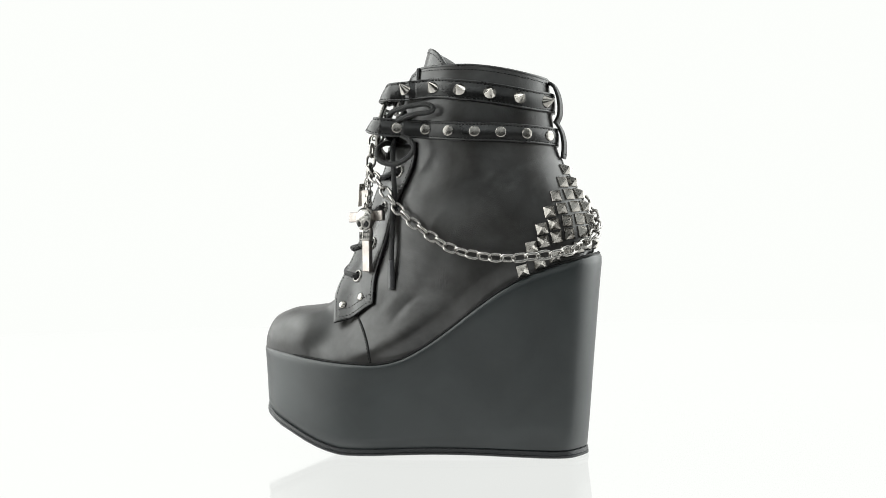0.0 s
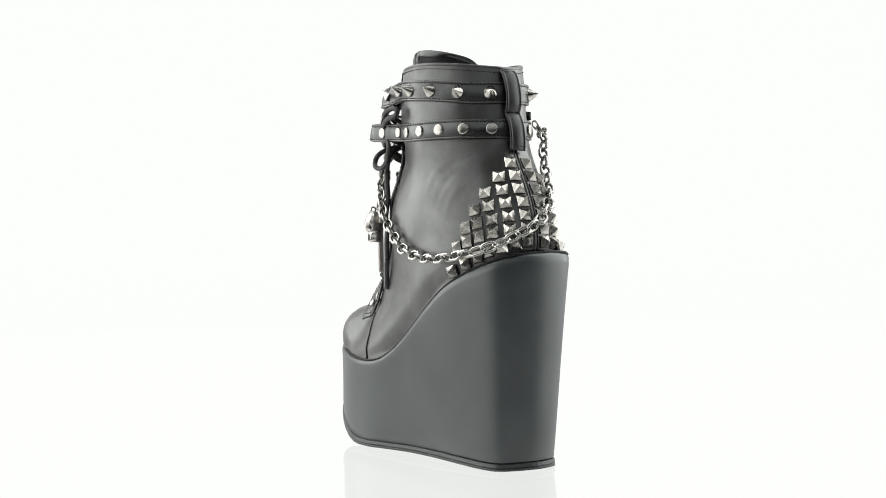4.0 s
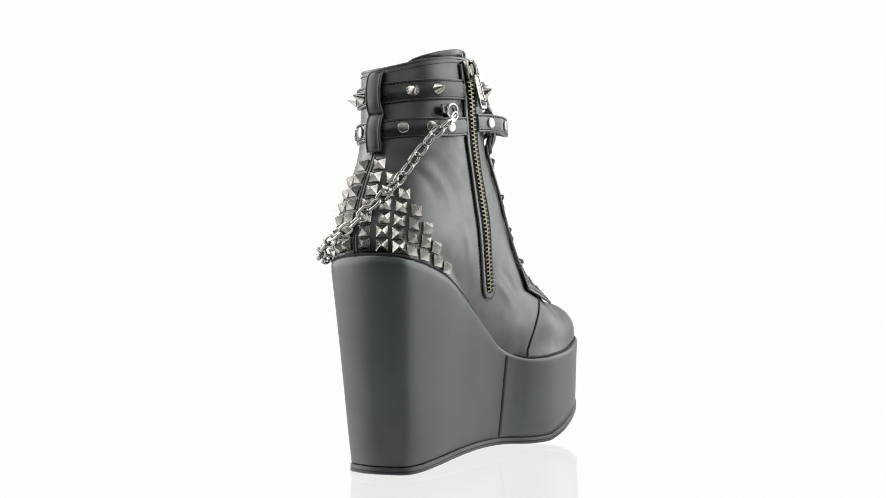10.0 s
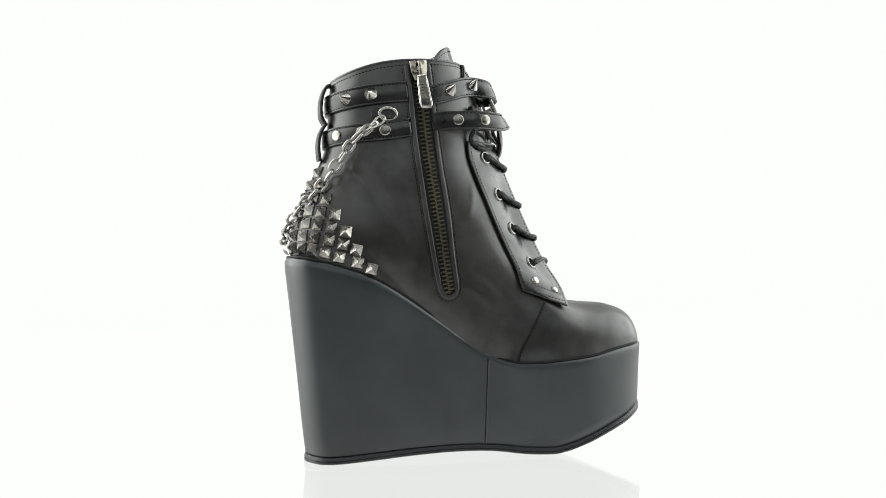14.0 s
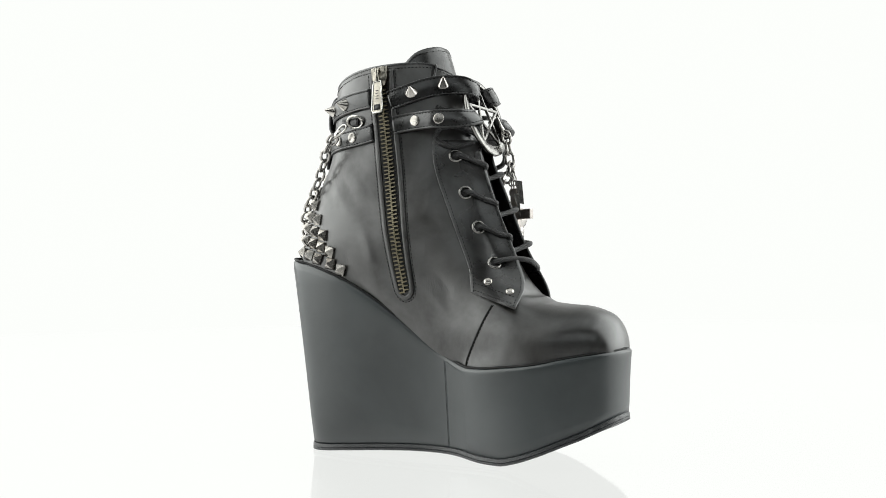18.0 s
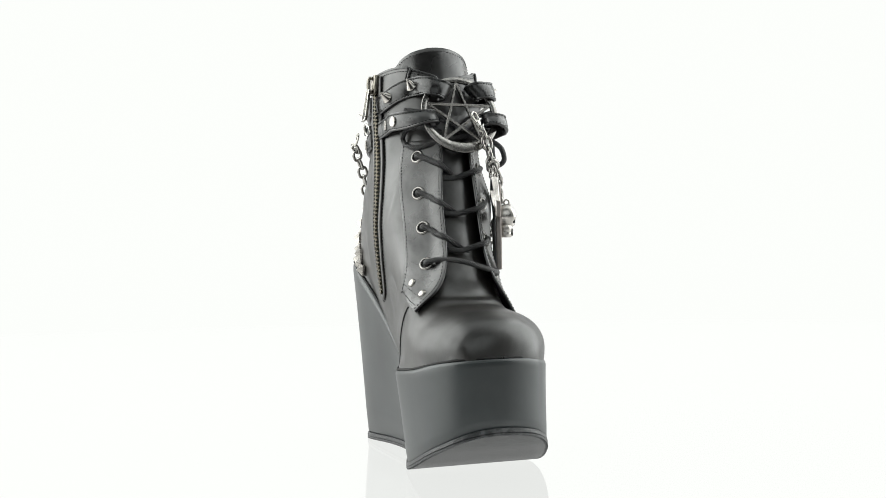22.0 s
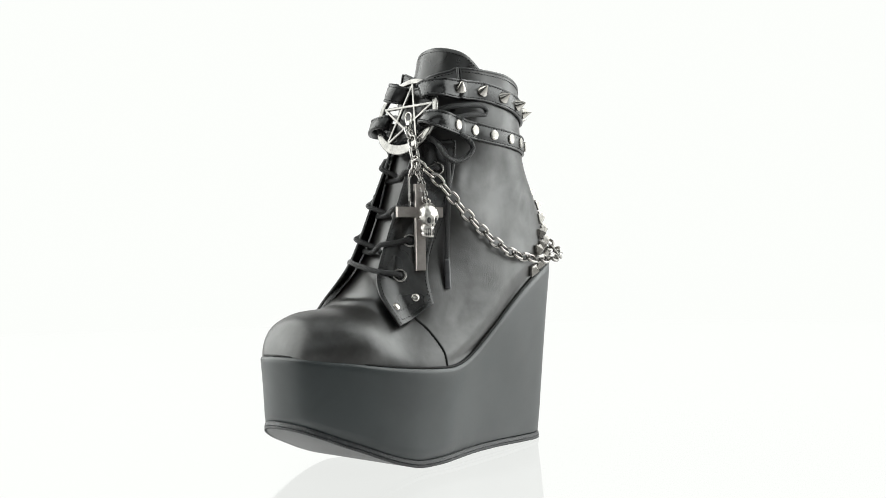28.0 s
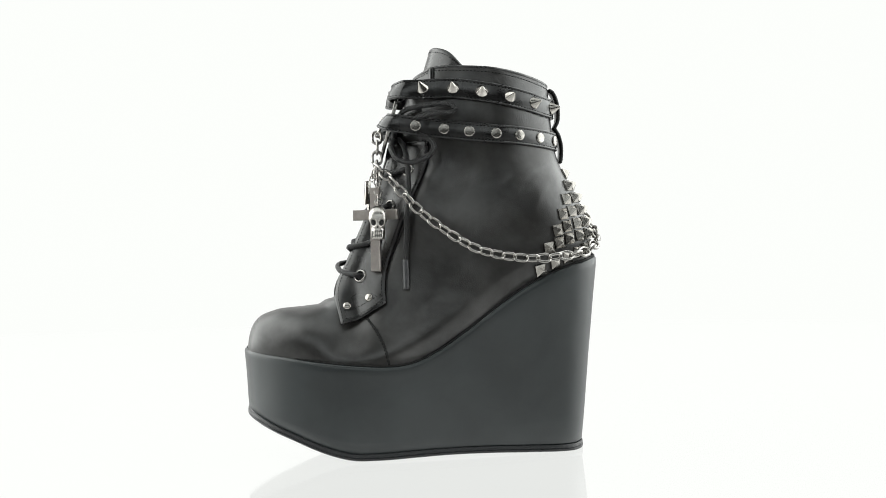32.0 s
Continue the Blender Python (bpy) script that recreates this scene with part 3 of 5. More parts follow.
def seam_stitches(pts, side, shift):
    path, normals = [], []
    for p in smooth_path([V(x + shift, 0, z) for x, z in pts], 2.0):
        q, n = side_point(p.x, p.z, side, 0.1)
        path.append(q)
        normals.append(n)
    stitches(path, normals, UPPER_PART)


seam_stitches(((51.5, 91), (45.5, 83), (40, 72), (37.5, 62)), 1, 1.0)
seam_stitches(((56, 98), (50.5, 88), (44, 76), (39, 66), (37.5, 61)), -1, 1.0)
seam_stitches(((13, 205), (15, 190), (22, 165), (29, 145), (36, 128)), 1, -1.8)


def feather_crevice():
    """The dark crevice where the upper meets the wedge: its shade put in as a black tube."""
    for side, s in ((0, 1), (1, -1)):
        path = []
        for u in stations(70):
            x = TOP.x[0] + (TOP.x[-1] - TOP.x[0]) * u
            y = TOP(x)[side]
            c = V(x, y, FEATHER(x)[side])
            inside = V(max(-80, min(105, x)), -7, c.z)
            d = (inside - c)
            c = c + d.normalized() * min(2.0, d.length)
            path.append(c + V(0, 0, 0.3))
        bm = bmesh.new()
        tube(bm, path, 0.85, 8)
        part("crevice_line", bm, SEAM, WEDGE_PART, "black line for the shaded crevice along the top of the wedge")


feather_crevice()


def wedge_seam():
    """The lapped joint of the wrapping on the inner side."""
    bm = bmesh.new()
    bm.from_mesh(WEDGE_PART.data)
    wall = bvhtree.BVHTree.FromBMesh(bm)
    bm.free()
    path = []
    for k in range(31):
        z = 5.5 + 57.2 * k / 30
        hit = wall.ray_cast(Vector((18.9 + k / 30, -150, z)) * MM, Vector((0, 1, 0)))[0]
        path.append(hit / MM)
    # the toe piece laps over the heel piece: a low step that faces the heel and runs out towards the toe
    rings = []
    for p in path:
        row = [p + V(0, 0.6, 0)]
        for k in range(13):
            x = p.x + 2.0 * k
            low = min(p.z, FEATHER(x)[1] - 2.5 - 0.1 * k)
            hit = wall.ray_cast(Vector((x, -150, low)) * MM, Vector((0, 1, 0)))[0] / MM
            row.append(hit + V(0, -0.55 + 0.85 * k / 12, 0))
        rings.append(row + [row[-1] + V(0, 0.6, 0)])
    bm = bmesh.new()
    loft(bm, rings)
    bmesh.ops.recalc_face_normals(bm, faces=bm.faces)
    part("wrap_lap", bm, WEDGE, WEDGE_PART, "lapped edge of the wedge wrapping")
    bm = bmesh.new()
    tube(bm, [p + V(-0.3, 0.1, 0) for p in path], 0.3, 6)
    part("wrap_seam", bm, SEAM, WEDGE_PART, "upright seam in the wedge wrapping")


wedge_seam()


def heel_seam():
    path = []
    for k in range(40):
        z = 130 + (192 - 130) * k / 39
        hit, n, _, _ = SKIN.ray_cast(Vector((-160, -5.2, z)) * MM, Vector((1, 0, 0)))
        path.append(hit / MM + V(-0.25, 0, 0))
    for dy in (-1.1, 1.1):
        bm = bmesh.new()
        tube(bm, [p + V(0.2, dy, 0) for p in path], 0.6, 8)
        part("heel_seam", bm, STRAP, UPPER_PART, "raised stitched seam up the heel")


heel_seam()

# ---- tongue ----


def tongue():
    rows = []
    na, nz = 40, 16
    for j in range(nz + 1):
        v = j / nz
        row = []
        for i in range(na + 1):
            a = radians(-92 + 184 * i / na)
            top = 267.4 - 7.5 * abs(math.sin(a)) ** 2.2 - 13.0 * abs(math.sin(a)) ** 12
            z = 215 + (top - 215) * v
            lean = (z - 215) / 54
            rx, ry = 42 - 15 * lean, 31 - 4.0 * lean
            cx = -20 - 1.5 * lean
            row.append((cx + rx * math.cos(a), -1.5 + ry * math.sin(a), z, a))
        rows.append(row)
    front = [[V(x, y, z) for x, y, z, a in r] for r in rows]
    back = [[V(x - 2.4 * math.cos(a), y - 2.4 * math.sin(a), z - (0.2 if j < nz else -0.1)) for x, y, z, a in r] for j, r in enumerate(rows)]
    lip = [[V(x - 1.2 * math.cos(a), y - 1.2 * math.sin(a), z + 0.7) for x, y, z, a in rows[-1]]]
    bm = bmesh.new()
    loft(bm, front + lip + back[:-3:-1], closed=False)
    ob = part("tongue", bm, TONGUE, boot, "padded black leather tongue standing above the collar")
    line = [V(x + 0.66 * math.cos(a), y + 0.2 * math.sin(a), z - 2.2) for x, y, z, a in rows[-1]]
    stitches(line, [V(math.cos(r[3]), math.sin(r[3]), 0) for r in rows[-1]], ob)
    bm = bmesh.new()
    loft(bm, back[::-1][1:], closed=False)
    part("tongue_lining", bm, LINING, ob, "soft grey-black lining of the tongue")
    hem = [V(p.x + 1.0 * math.cos(r[3]), p.y + 0.2 * math.sin(r[3]), p.z - 4.2) for p, r in zip(back[-1], rows[-1])]
    stitches(hem, [V(-math.cos(r[3]), -math.sin(r[3]), 0) for r in rows[-1]], ob)
    return ob


tongue()


def collar_stitching():
    smax = FAN.x[-1]
    path, normals = [], []
    for i in range(7, 114):
        a = 2 * math.pi * i / 120
        p = V(*fan_point(smax - 0.13, a))
        q, n = skin(p)
        path.append(q + n * 0.15)
        normals.append(n)
    stitches(path, normals, UPPER_PART)
    bm = bmesh.new()
    rim = [V(*fan_point(smax, 2 * math.pi * i / 120, 0.9)) for i in range(120)]
    tube(bm, rim, 1.25, 8, closed=True)
    part("collar_binding", bm, STRAP, UPPER_PART, "rolled leather binding of the collar")


collar_stitching()

# ---- straps ----


def strap_path(pts, lift):
    """pts: (x, y, z, lies on the skin)."""
    path = smooth_path([V(*p[:3]) for p in pts], 1.4)
    out = []
    keys = [V(*p[:3]) for p in pts]
    for p in path:
        k = sorted(range(len(keys)), key=lambda i: (keys[i] - p).length)[:2]
        d0, d1 = (keys[k[0]] - p).length, (keys[k[1]] - p).length
        w = (pts[k[0]][3] * d1 + pts[k[1]][3] * d0) / max(1e-6, d0 + d1)
        q, n = skin(p)
        on = V(q.x, q.y, p.z) + V(n.x, n.y, 0).normalized() * lift if w > 0 else p
        hit = SKIN.ray_cast(Vector((-22 + (p.x + 22) * 4, -2 + (p.y + 2) * 4, p.z)) * MM, Vector((-(p.x + 22), -(p.y + 2), 0)).normalized())[0]
        if hit is not None:
            d = Vector((p.x + 22, p.y + 2, 0)).normalized()
            on = hit / MM + d * lift
        out.append(p.lerp(on, w))
    return out


def strap(label, pts, width, lean, start_ring=True):
    """A strap through pts; lean: the way its width points where it folds round the ring."""
    path = strap_path(pts, 0.5)
    tan = tangents(path)
    n_pts = len(path)
    ups, normals = [], []
    for i, t in enumerate(tan):
        f = min(1.0, max(0.0, 1.3 - i * 1.4 / 26)) if start_ring else 0.0
        u = V(0, 0, 1).lerp(Vector(lean), f * f * (3 - 2 * f)).normalized()
        u = (u - t * u.dot(t)).normalized()
        n = u.cross(t)
        mid = V(-22, -2, path[i].z)
        if i > 22 or not start_ring:
            n = n if n.dot(path[i] - mid) > 0 else -n
        ups.append(u)
        normals.append(n)
    # keep the face on one side all along the fold
    for i in range(n_pts - 2, -1, -1):
        if normals[i].dot(normals[i + 1]) < 0:
            normals[i] = -normals[i]
    bm = bmesh.new()
    slim = [0.92 + 0.08 * ease(i * 1.4 / 34) if start_ring else 1.0 for i in range(n_pts)]
    ribbon(bm, path, normals, ups, lambda f: width * slim[round(f * (n_pts - 1))], 1.9, 0.35, True)
    bmesh.ops.recalc_face_normals(bm, faces=bm.faces)
    ob = part("strap", bm, STRAP, boot, label)
    for s in (-1, 1):
        stitches([p + u * (s * (width * k / 2 - 1.5)) + n * 1.72 for p, u, n, k in zip(path, ups, normals, slim)], normals, ob)
    return ob, path, normals


def studs(ob, path, normals, mesh, name, places, label, lift=2.1):
    for p in places:
        at = Vector(p[:3])
        k = min(range(len(path)), key=lambda i: (path[i] - at).length_squared)
        n = normals[k]
        if len(p) > 3:
            n = (n + V(0, 0, p[3])).normalized()
        shared(name, mesh, on_normal(path[k] + normals[k] * lift, n), ob, label)


LONG_UPPER = ((23.5, 15.5, 234.5, 0), (26.5, 12.6, 234.8, 0), (29.8, 13.0, 235.2, 0), (31.5, 16.8, 235.6, 0), (30.5, 22, 235.8, 0), (25.5, 27, 236, 0.0), (16, 31.0, 236, 0.4), (-5, 34, 236.2, 1), (-27, 32.5, 233.4, 1), (-49, 27, 230, 1),
              (-67, 16, 227.2, 1), (-76, 4, 226.9, 1), (-77, -10, 227.2, 1), (-70, -25, 228.8, 1), (-50, -36, 231, 1), (-31, -38, 232.5, 1))
SHORT_UPPER = ((23.5, -8.8, 234, 0), (26.5, -6.0, 234.2, 0), (29.6, -6.4, 234.6, 0), (32.5, -10.5, 235.2, 0), (31.5, -15.5, 236.4, 0), (25.5, -19.5, 238.2, 0), (14.8, -22.5, 239, 0.0), (7, -29, 237.2, 0.1), (-3, -34.5, 233.8, 1), (-16.5, -37.5, 229.8, 1))
LONG_LOWER = ((29.5, 23.5, 216, 0), (32.5, 20.5, 216, 0), (36.0, 20, 216, 0), (38.0, 24.5, 216, 0), (36.6, 30, 214.8, 0), (31, 33, 213.6, 0), (18.8, 33.5, 211.7, 0.3), (-0.4, 34, 210, 1), (-16, 33.3, 208.3, 1), (-32, 31, 207, 1), (-48, 26.4, 206.2, 1),
              (-63, 18.8, 205.4, 1), (-75, 5, 204.8, 1), (-76.5, -10, 205, 1), (-70, -21, 206, 1), (-45, -39, 208, 1), (-29, -38, 210, 1))
SHORT_LOWER = ((29, -19.5, 216.8, 0), (32, -17, 216.8, 0), (35, -16.8, 216.8, 0), (37, -21.2, 216.5, 0), (35, -27.5, 215.4, 0), (28, -34, 214.9, 0), (14, -38, 215.3, 0), (-0.5, -38.2, 215, 0.6), (-14, -37.5, 213.5, 1))

ob, path, normals = strap("black leather ankle strap with cone spikes", LONG_UPPER, 12.6, (-0.3, -0.68, 0.72))
studs(ob, path, normals, SPIKE, "spike", ((13.5, 31.8, 236, 0.8), (-5.5, 34, 236, 0.5), (-24, 32.5, 234, 0.3), (-42, 28.5, 231, 0.2), (-59, 21, 228.4, 0.12), (-74, 7, 227, 0.1), (-69, -26, 229, 0.1), (-53, -35, 231, 0.1)), "pewter cone spike")
ob, path, normals = strap("short black leather strap with cone spikes", SHORT_UPPER, 12.6, (-0.25, 0.55, 0.83))
studs(ob, path, normals, SPIKE, "spike", ((-1.5, -34.5, 233.6, 0.5), (14.8, -22.5, 239, 0.9)), "pewter cone spike")
ob, path, normals = strap("black leather ankle strap with round rivets", LONG_LOWER, 11.6, (-0.95, 0.05, 0.9))
studs(ob, path, normals, RIVET, "rivet", ((18.8, 33, 211.7), (-0.4, 34, 210), (-16, 33, 208.3), (-32, 31, 207), (-48, 26.4, 206.2), (-62, 18.8, 205), (-74, 6.5, 204), (-71, -20, 206), (-59, -32, 207), (-45, -39, 208)), "domed pewter rivet", 2.2)
ob, path, normals = strap("short black leather strap with round rivets", SHORT_LOWER, 11.6, (-0.8, -0.05, 0.9))
studs(ob, path, normals, RIVET, "rivet", ((2, -38, 215), (19.5, -37, 215.2)), "domed pewter rivet", 2.2)


def pull_tab():
    """The back loop: one strip that arches over both straps."""
    pts = [(239.5, 0.4), (238.5, 2.4), (235, 3.9), (231, 4.7), (226, 4.9), (220, 4.3), (216, 2.2), (214.6, 1.0), (213.2, 2.2), (209, 4.1), (204, 4.7), (199, 4.0), (194.5, 2.4), (191.6, 0.9)]
    path, normals, ups = [], [], []
    raw = []
    for z, lift in pts:
        hit = SKIN.ray_cast(Vector((-160, -5.2 - 0.045 * (214 - z), z)) * MM, Vector((1, 0, 0)))[0]
        raw.append(hit / MM + V(-lift, 0, 0))
    path = smooth_path(raw, 1.2)
    for t in tangents(path):
        u = V(0, 1, 0)
        n = u.cross(t)
        ups.append(u)
        normals.append(n if n.x < 0 else -n)
    bm = bmesh.new()
    ribbon(bm, path, normals, ups, 10.6, 1.8, 0.25, True)
    bmesh.ops.recalc_face_normals(bm, faces=bm.faces)
    ob = part("pull_tab", bm, TAB, boot, "folded leather loop holding both straps at the heel")
    for z in (214.4, 194.2):
        k = min(range(len(path)), key=lambda i: abs(path[i].z - z))
        row = [path[k] + V(-2.1, y, 0) for y in (-5, -2.5, 0, 2.5, 5)]
        stitches(row, [V(-1, 0, 0)] * 5, ob)


pull_tab()

# ---- eyestays, eyelets, laces ----


stays = []


def over_stay(p, which, gap):
    """p, lifted where it would sink into an eyestay."""
    q, n = min(stays[which], key=lambda k: (k[0] - p).length_squared)
    d = (p - q).dot(n)
    return p if d >= gap or (p - q - n * d).length > 5 else p + n * (gap - d)


def eyestay(label, back_edge, front_edge, side, eyelets, rivets):
    nb, nu = 44, 12
    a, b = smooth_path(back_edge, 2.0), smooth_path(front_edge, 2.0)

    def at(path, v):
        f = v * (len(path) - 1)
        i = min(int(f), len(path) - 2)
        return path[i].lerp(path[i + 1], f - i)

    rows = []
    for j in range(nb + 1):
        v = j / nb
        p, q = at(a, v), at(b, v)
        row = []
        for i in range(nu + 1):
            u = i / nu
            c = p.lerp(q, u) + V(0.5, side * 1.0, 0.3).normalized() * (math.sin(math.pi * u) * 1.6)
            base, away = skin(c)
            row.append((base + away * (0.7 + 0.5 * u)).lerp(clear_of_skin(c, 0.7 + 0.6 * u), 0.75 * ease((u - 0.6) / 0.4)))
        rows.append(row)
    bm = bmesh.new()
    faces, backs = [], []
    normals = []
    for j in range(nb + 1):
        nrow = []
        for i in range(nu + 1):
            du = rows[j][min(i + 1, nu)] - rows[j][max(i - 1, 0)]
            dv = rows[min(j + 1, nb)][i] - rows[max(j - 1, 0)][i]
            n = du.cross(dv).normalized()
            nrow.append(n if n.y * side + n.x * 0.8 > 0 else -n)
        normals.append(nrow)
    t = 1.7
    vf = [[bm.verts.new((rows[j][i] + normals[j][i] * t) * MM) for i in range(nu + 1)] for j in range(nb + 1)]
    vb = [[bm.verts.new(rows[j][i] * MM) for i in range(nu + 1)] for j in range(nb + 1)]
    for j in range(nb):
        for i in range(nu):
            bm.faces.new((vf[j][i], vf[j][i + 1], vf[j + 1][i + 1], vf[j + 1][i]))
            bm.faces.new((vb[j][i], vb[j + 1][i], vb[j + 1][i + 1], vb[j][i + 1]))
    for j in range(nb):
        bm.faces.new((vf[j][0], vf[j + 1][0], vb[j + 1][0], vb[j][0]))
        bm.faces.new((vf[j][nu], vb[j][nu], vb[j + 1][nu], vf[j + 1][nu]))
    for i in range(nu):
        bm.faces.new((vf[0][i], vb[0][i], vb[0][i + 1], vf[0][i + 1]))
        bm.faces.new((vf[nb][i], vf[nb][i + 1], vb[nb][i + 1], vb[nb][i]))
    bmesh.ops.recalc_face_normals(bm, faces=bm.faces)
    ob = part("eyestay", bm, EYESTAY, boot, label)
    mod = ob.modifiers.new("worn edge", "BEVEL")
    mod.width, mod.segments, mod.limit_method = 0.0005, 2, "ANGLE"

    def line(get):
        pts = [get(j) for j in range(nb + 1)]
        stitches([p + n * (t + 0.05) for p, n in pts], [n for _, n in pts], ob)

    line(lambda j: (rows[j][1].lerp(rows[j][0], 0.2), normals[j][1]))
    line(lambda j: (rows[j][nu - 1].lerp(rows[j][nu], 0.3), normals[j][nu - 1]))
    for jj in (nb - 1, nb - 3):
        stitches([rows[jj][i] + normals[jj][i] * (t + 0.05) for i in range(1, nu)], normals[jj][1:nu], ob)

    def nearest(p):
        p = Vector(p)
        j, i = min(((j, i) for j in range(nb + 1) for i in range(nu + 1)), key=lambda k: (rows[k[0]][k[1]] - p).length_squared)
        q, n = rows[j][i], normals[j][i]
        return p - n * (p - q).dot(n) + n * t, n

    spots = []
    for p in eyelets:
        q, n = nearest(p)
        e = shared("eyelet", EYELET, on_normal(q, n), ob, "gunmetal eyelet")
        shared("eyelet_hole_shade", HOLE, Matrix.Identity(4), e)
        spots.append((q, n))
    for p in rivets:
        q, n = nearest(p)
        shared("rivet", SMALL_RIVET, on_normal(q, n), ob, "domed pewter rivet")
    stays.append([(rows[j][i], normals[j][i]) for j in range(0, nb + 1) for i in range(nu + 1)])
    return spots


INNER = eyestay("black leather eyestay with four eyelets, inner side",
                ((11, -31, 203), (11.5, -32, 190), (16, -34, 176), (24, -36.5, 158), (33, -38, 136), (39, -39, 120), (41.8, -43, 106)),
                ((35, -10, 203), (37, -11.5, 193), (48, -16, 166), (60, -18.5, 139), (66.5, -21, 124), (72, -28, 110), (71.5, -43.5, 95)), -1,
                ((23.5, -24, 192.5), (32, -27.4, 168.8), (42.8, -29.6, 147.5), (55, -32.5, 126.2)), ((51.8, -39, 112.5), (65.4, -36.9, 105.9)))
OUTER = eyestay("black leather eyestay with four eyelets, outer side",
                ((13, 28, 203), (14, 28, 190), (20, 27.5, 172), (28, 26, 155), (35, 25, 138), (39, 24.5, 118), (38.2, 26.5, 98.5)),
                ((34, 8, 203), (36.5, 6.5, 190), (48, 6, 165), (60, 5, 136), (68, 7, 119), (71, 13, 106), (67, 26, 86)), 1,
                ((24, 20, 186), (34.6, 15.5, 162), (45.2, 15, 139.2), (55.6, 16.1, 117.7)), ((63.3, 19, 97.4), (49, 22, 102.9)))


def lace_material():
    """Round waxed cord: a fine diagonal braid laid over its length."""
    mat, tree, p = nodes_of("waxed_lace")
    uv = tree.nodes.new("ShaderNodeTexCoord").outputs["UV"]
    co = tree.nodes.new("ShaderNodeTexCoord").outputs["Object"]
    sep = tree.nodes.new("ShaderNodeSeparateXYZ")
    link(tree, uv, sep.inputs["Vector"])

    def maths(op, a, b):
        m = tree.nodes.new("ShaderNodeMath")
        m.operation = op
        for k, v in enumerate((a, b)):
            if isinstance(v, (int, float)):
                m.inputs[k].default_value = v
            elif v is not None:
                link(tree, v, m.inputs[k])
        return m.outputs["Value"]

    u, v = maths("MULTIPLY", sep.outputs["X"], 4 * 2 * math.pi), maths("MULTIPLY", sep.outputs["Y"], 2 * math.pi / 3.1)
    braid = maths("MULTIPLY", maths("SINE", maths("ADD", u, v), None), maths("SINE", maths("SUBTRACT", u, v), None))
    braid = maths("ABSOLUTE", braid, None)
    n = noise_node(tree, 1500.0, 3.0, 0.6, co)
    col = ramp_node(tree, braid, [(0.0, (0.004, 0.004, 0.004)), (0.5, (0.0065, 0.0065, 0.007)), (1.0, (0.012, 0.012, 0.0125))])
    link(tree, col.outputs["Color"], p.inputs["Base Color"])
    p.inputs["Roughness"].default_value = 0.42
    b = bump_node(tree, braid, 0.9, 0.0005)
    link(tree, bump_node(tree, n.outputs["Fac"], 0.3, 0.0003, b).outputs["Normal"], p.inputs["Normal"])
    return mat


LACE = lace_material()


def lace(pts, label="", radius=1.7, name="lace", over=None, until=0.5):
    path = smooth_path(pts, 1.2)
    if over is not None:
        n = len(path)
        path = [path[0]] + [over_stay(p, over, 3.3) if 0 < i < n * until else p for i, p in enumerate(path)][1:]
        for _ in range(2):
            path = [path[0]] + [(a + b * 2 + c) / 4 for a, b, c in zip(path, path[1:], path[2:])] + [path[-1]]
    bm = bmesh.new()
    segs = 10
    tube(bm, path, radius, segs)
    # length along the cord and turn round it, for the braid
    layer = bm.loops.layers.uv.new("cord")
    bm.verts.index_update()
    for f in bm.faces:
        ring = [l.vert.index % segs for l in f.loops]
        for l in f.loops:
            k = l.vert.index % segs
            l[layer].uv = ((segs if k == 0 and segs - 1 in ring else k) / segs, (l.vert.index // segs) * 1.2)
    return part(name, bm, LACE, boot, label)


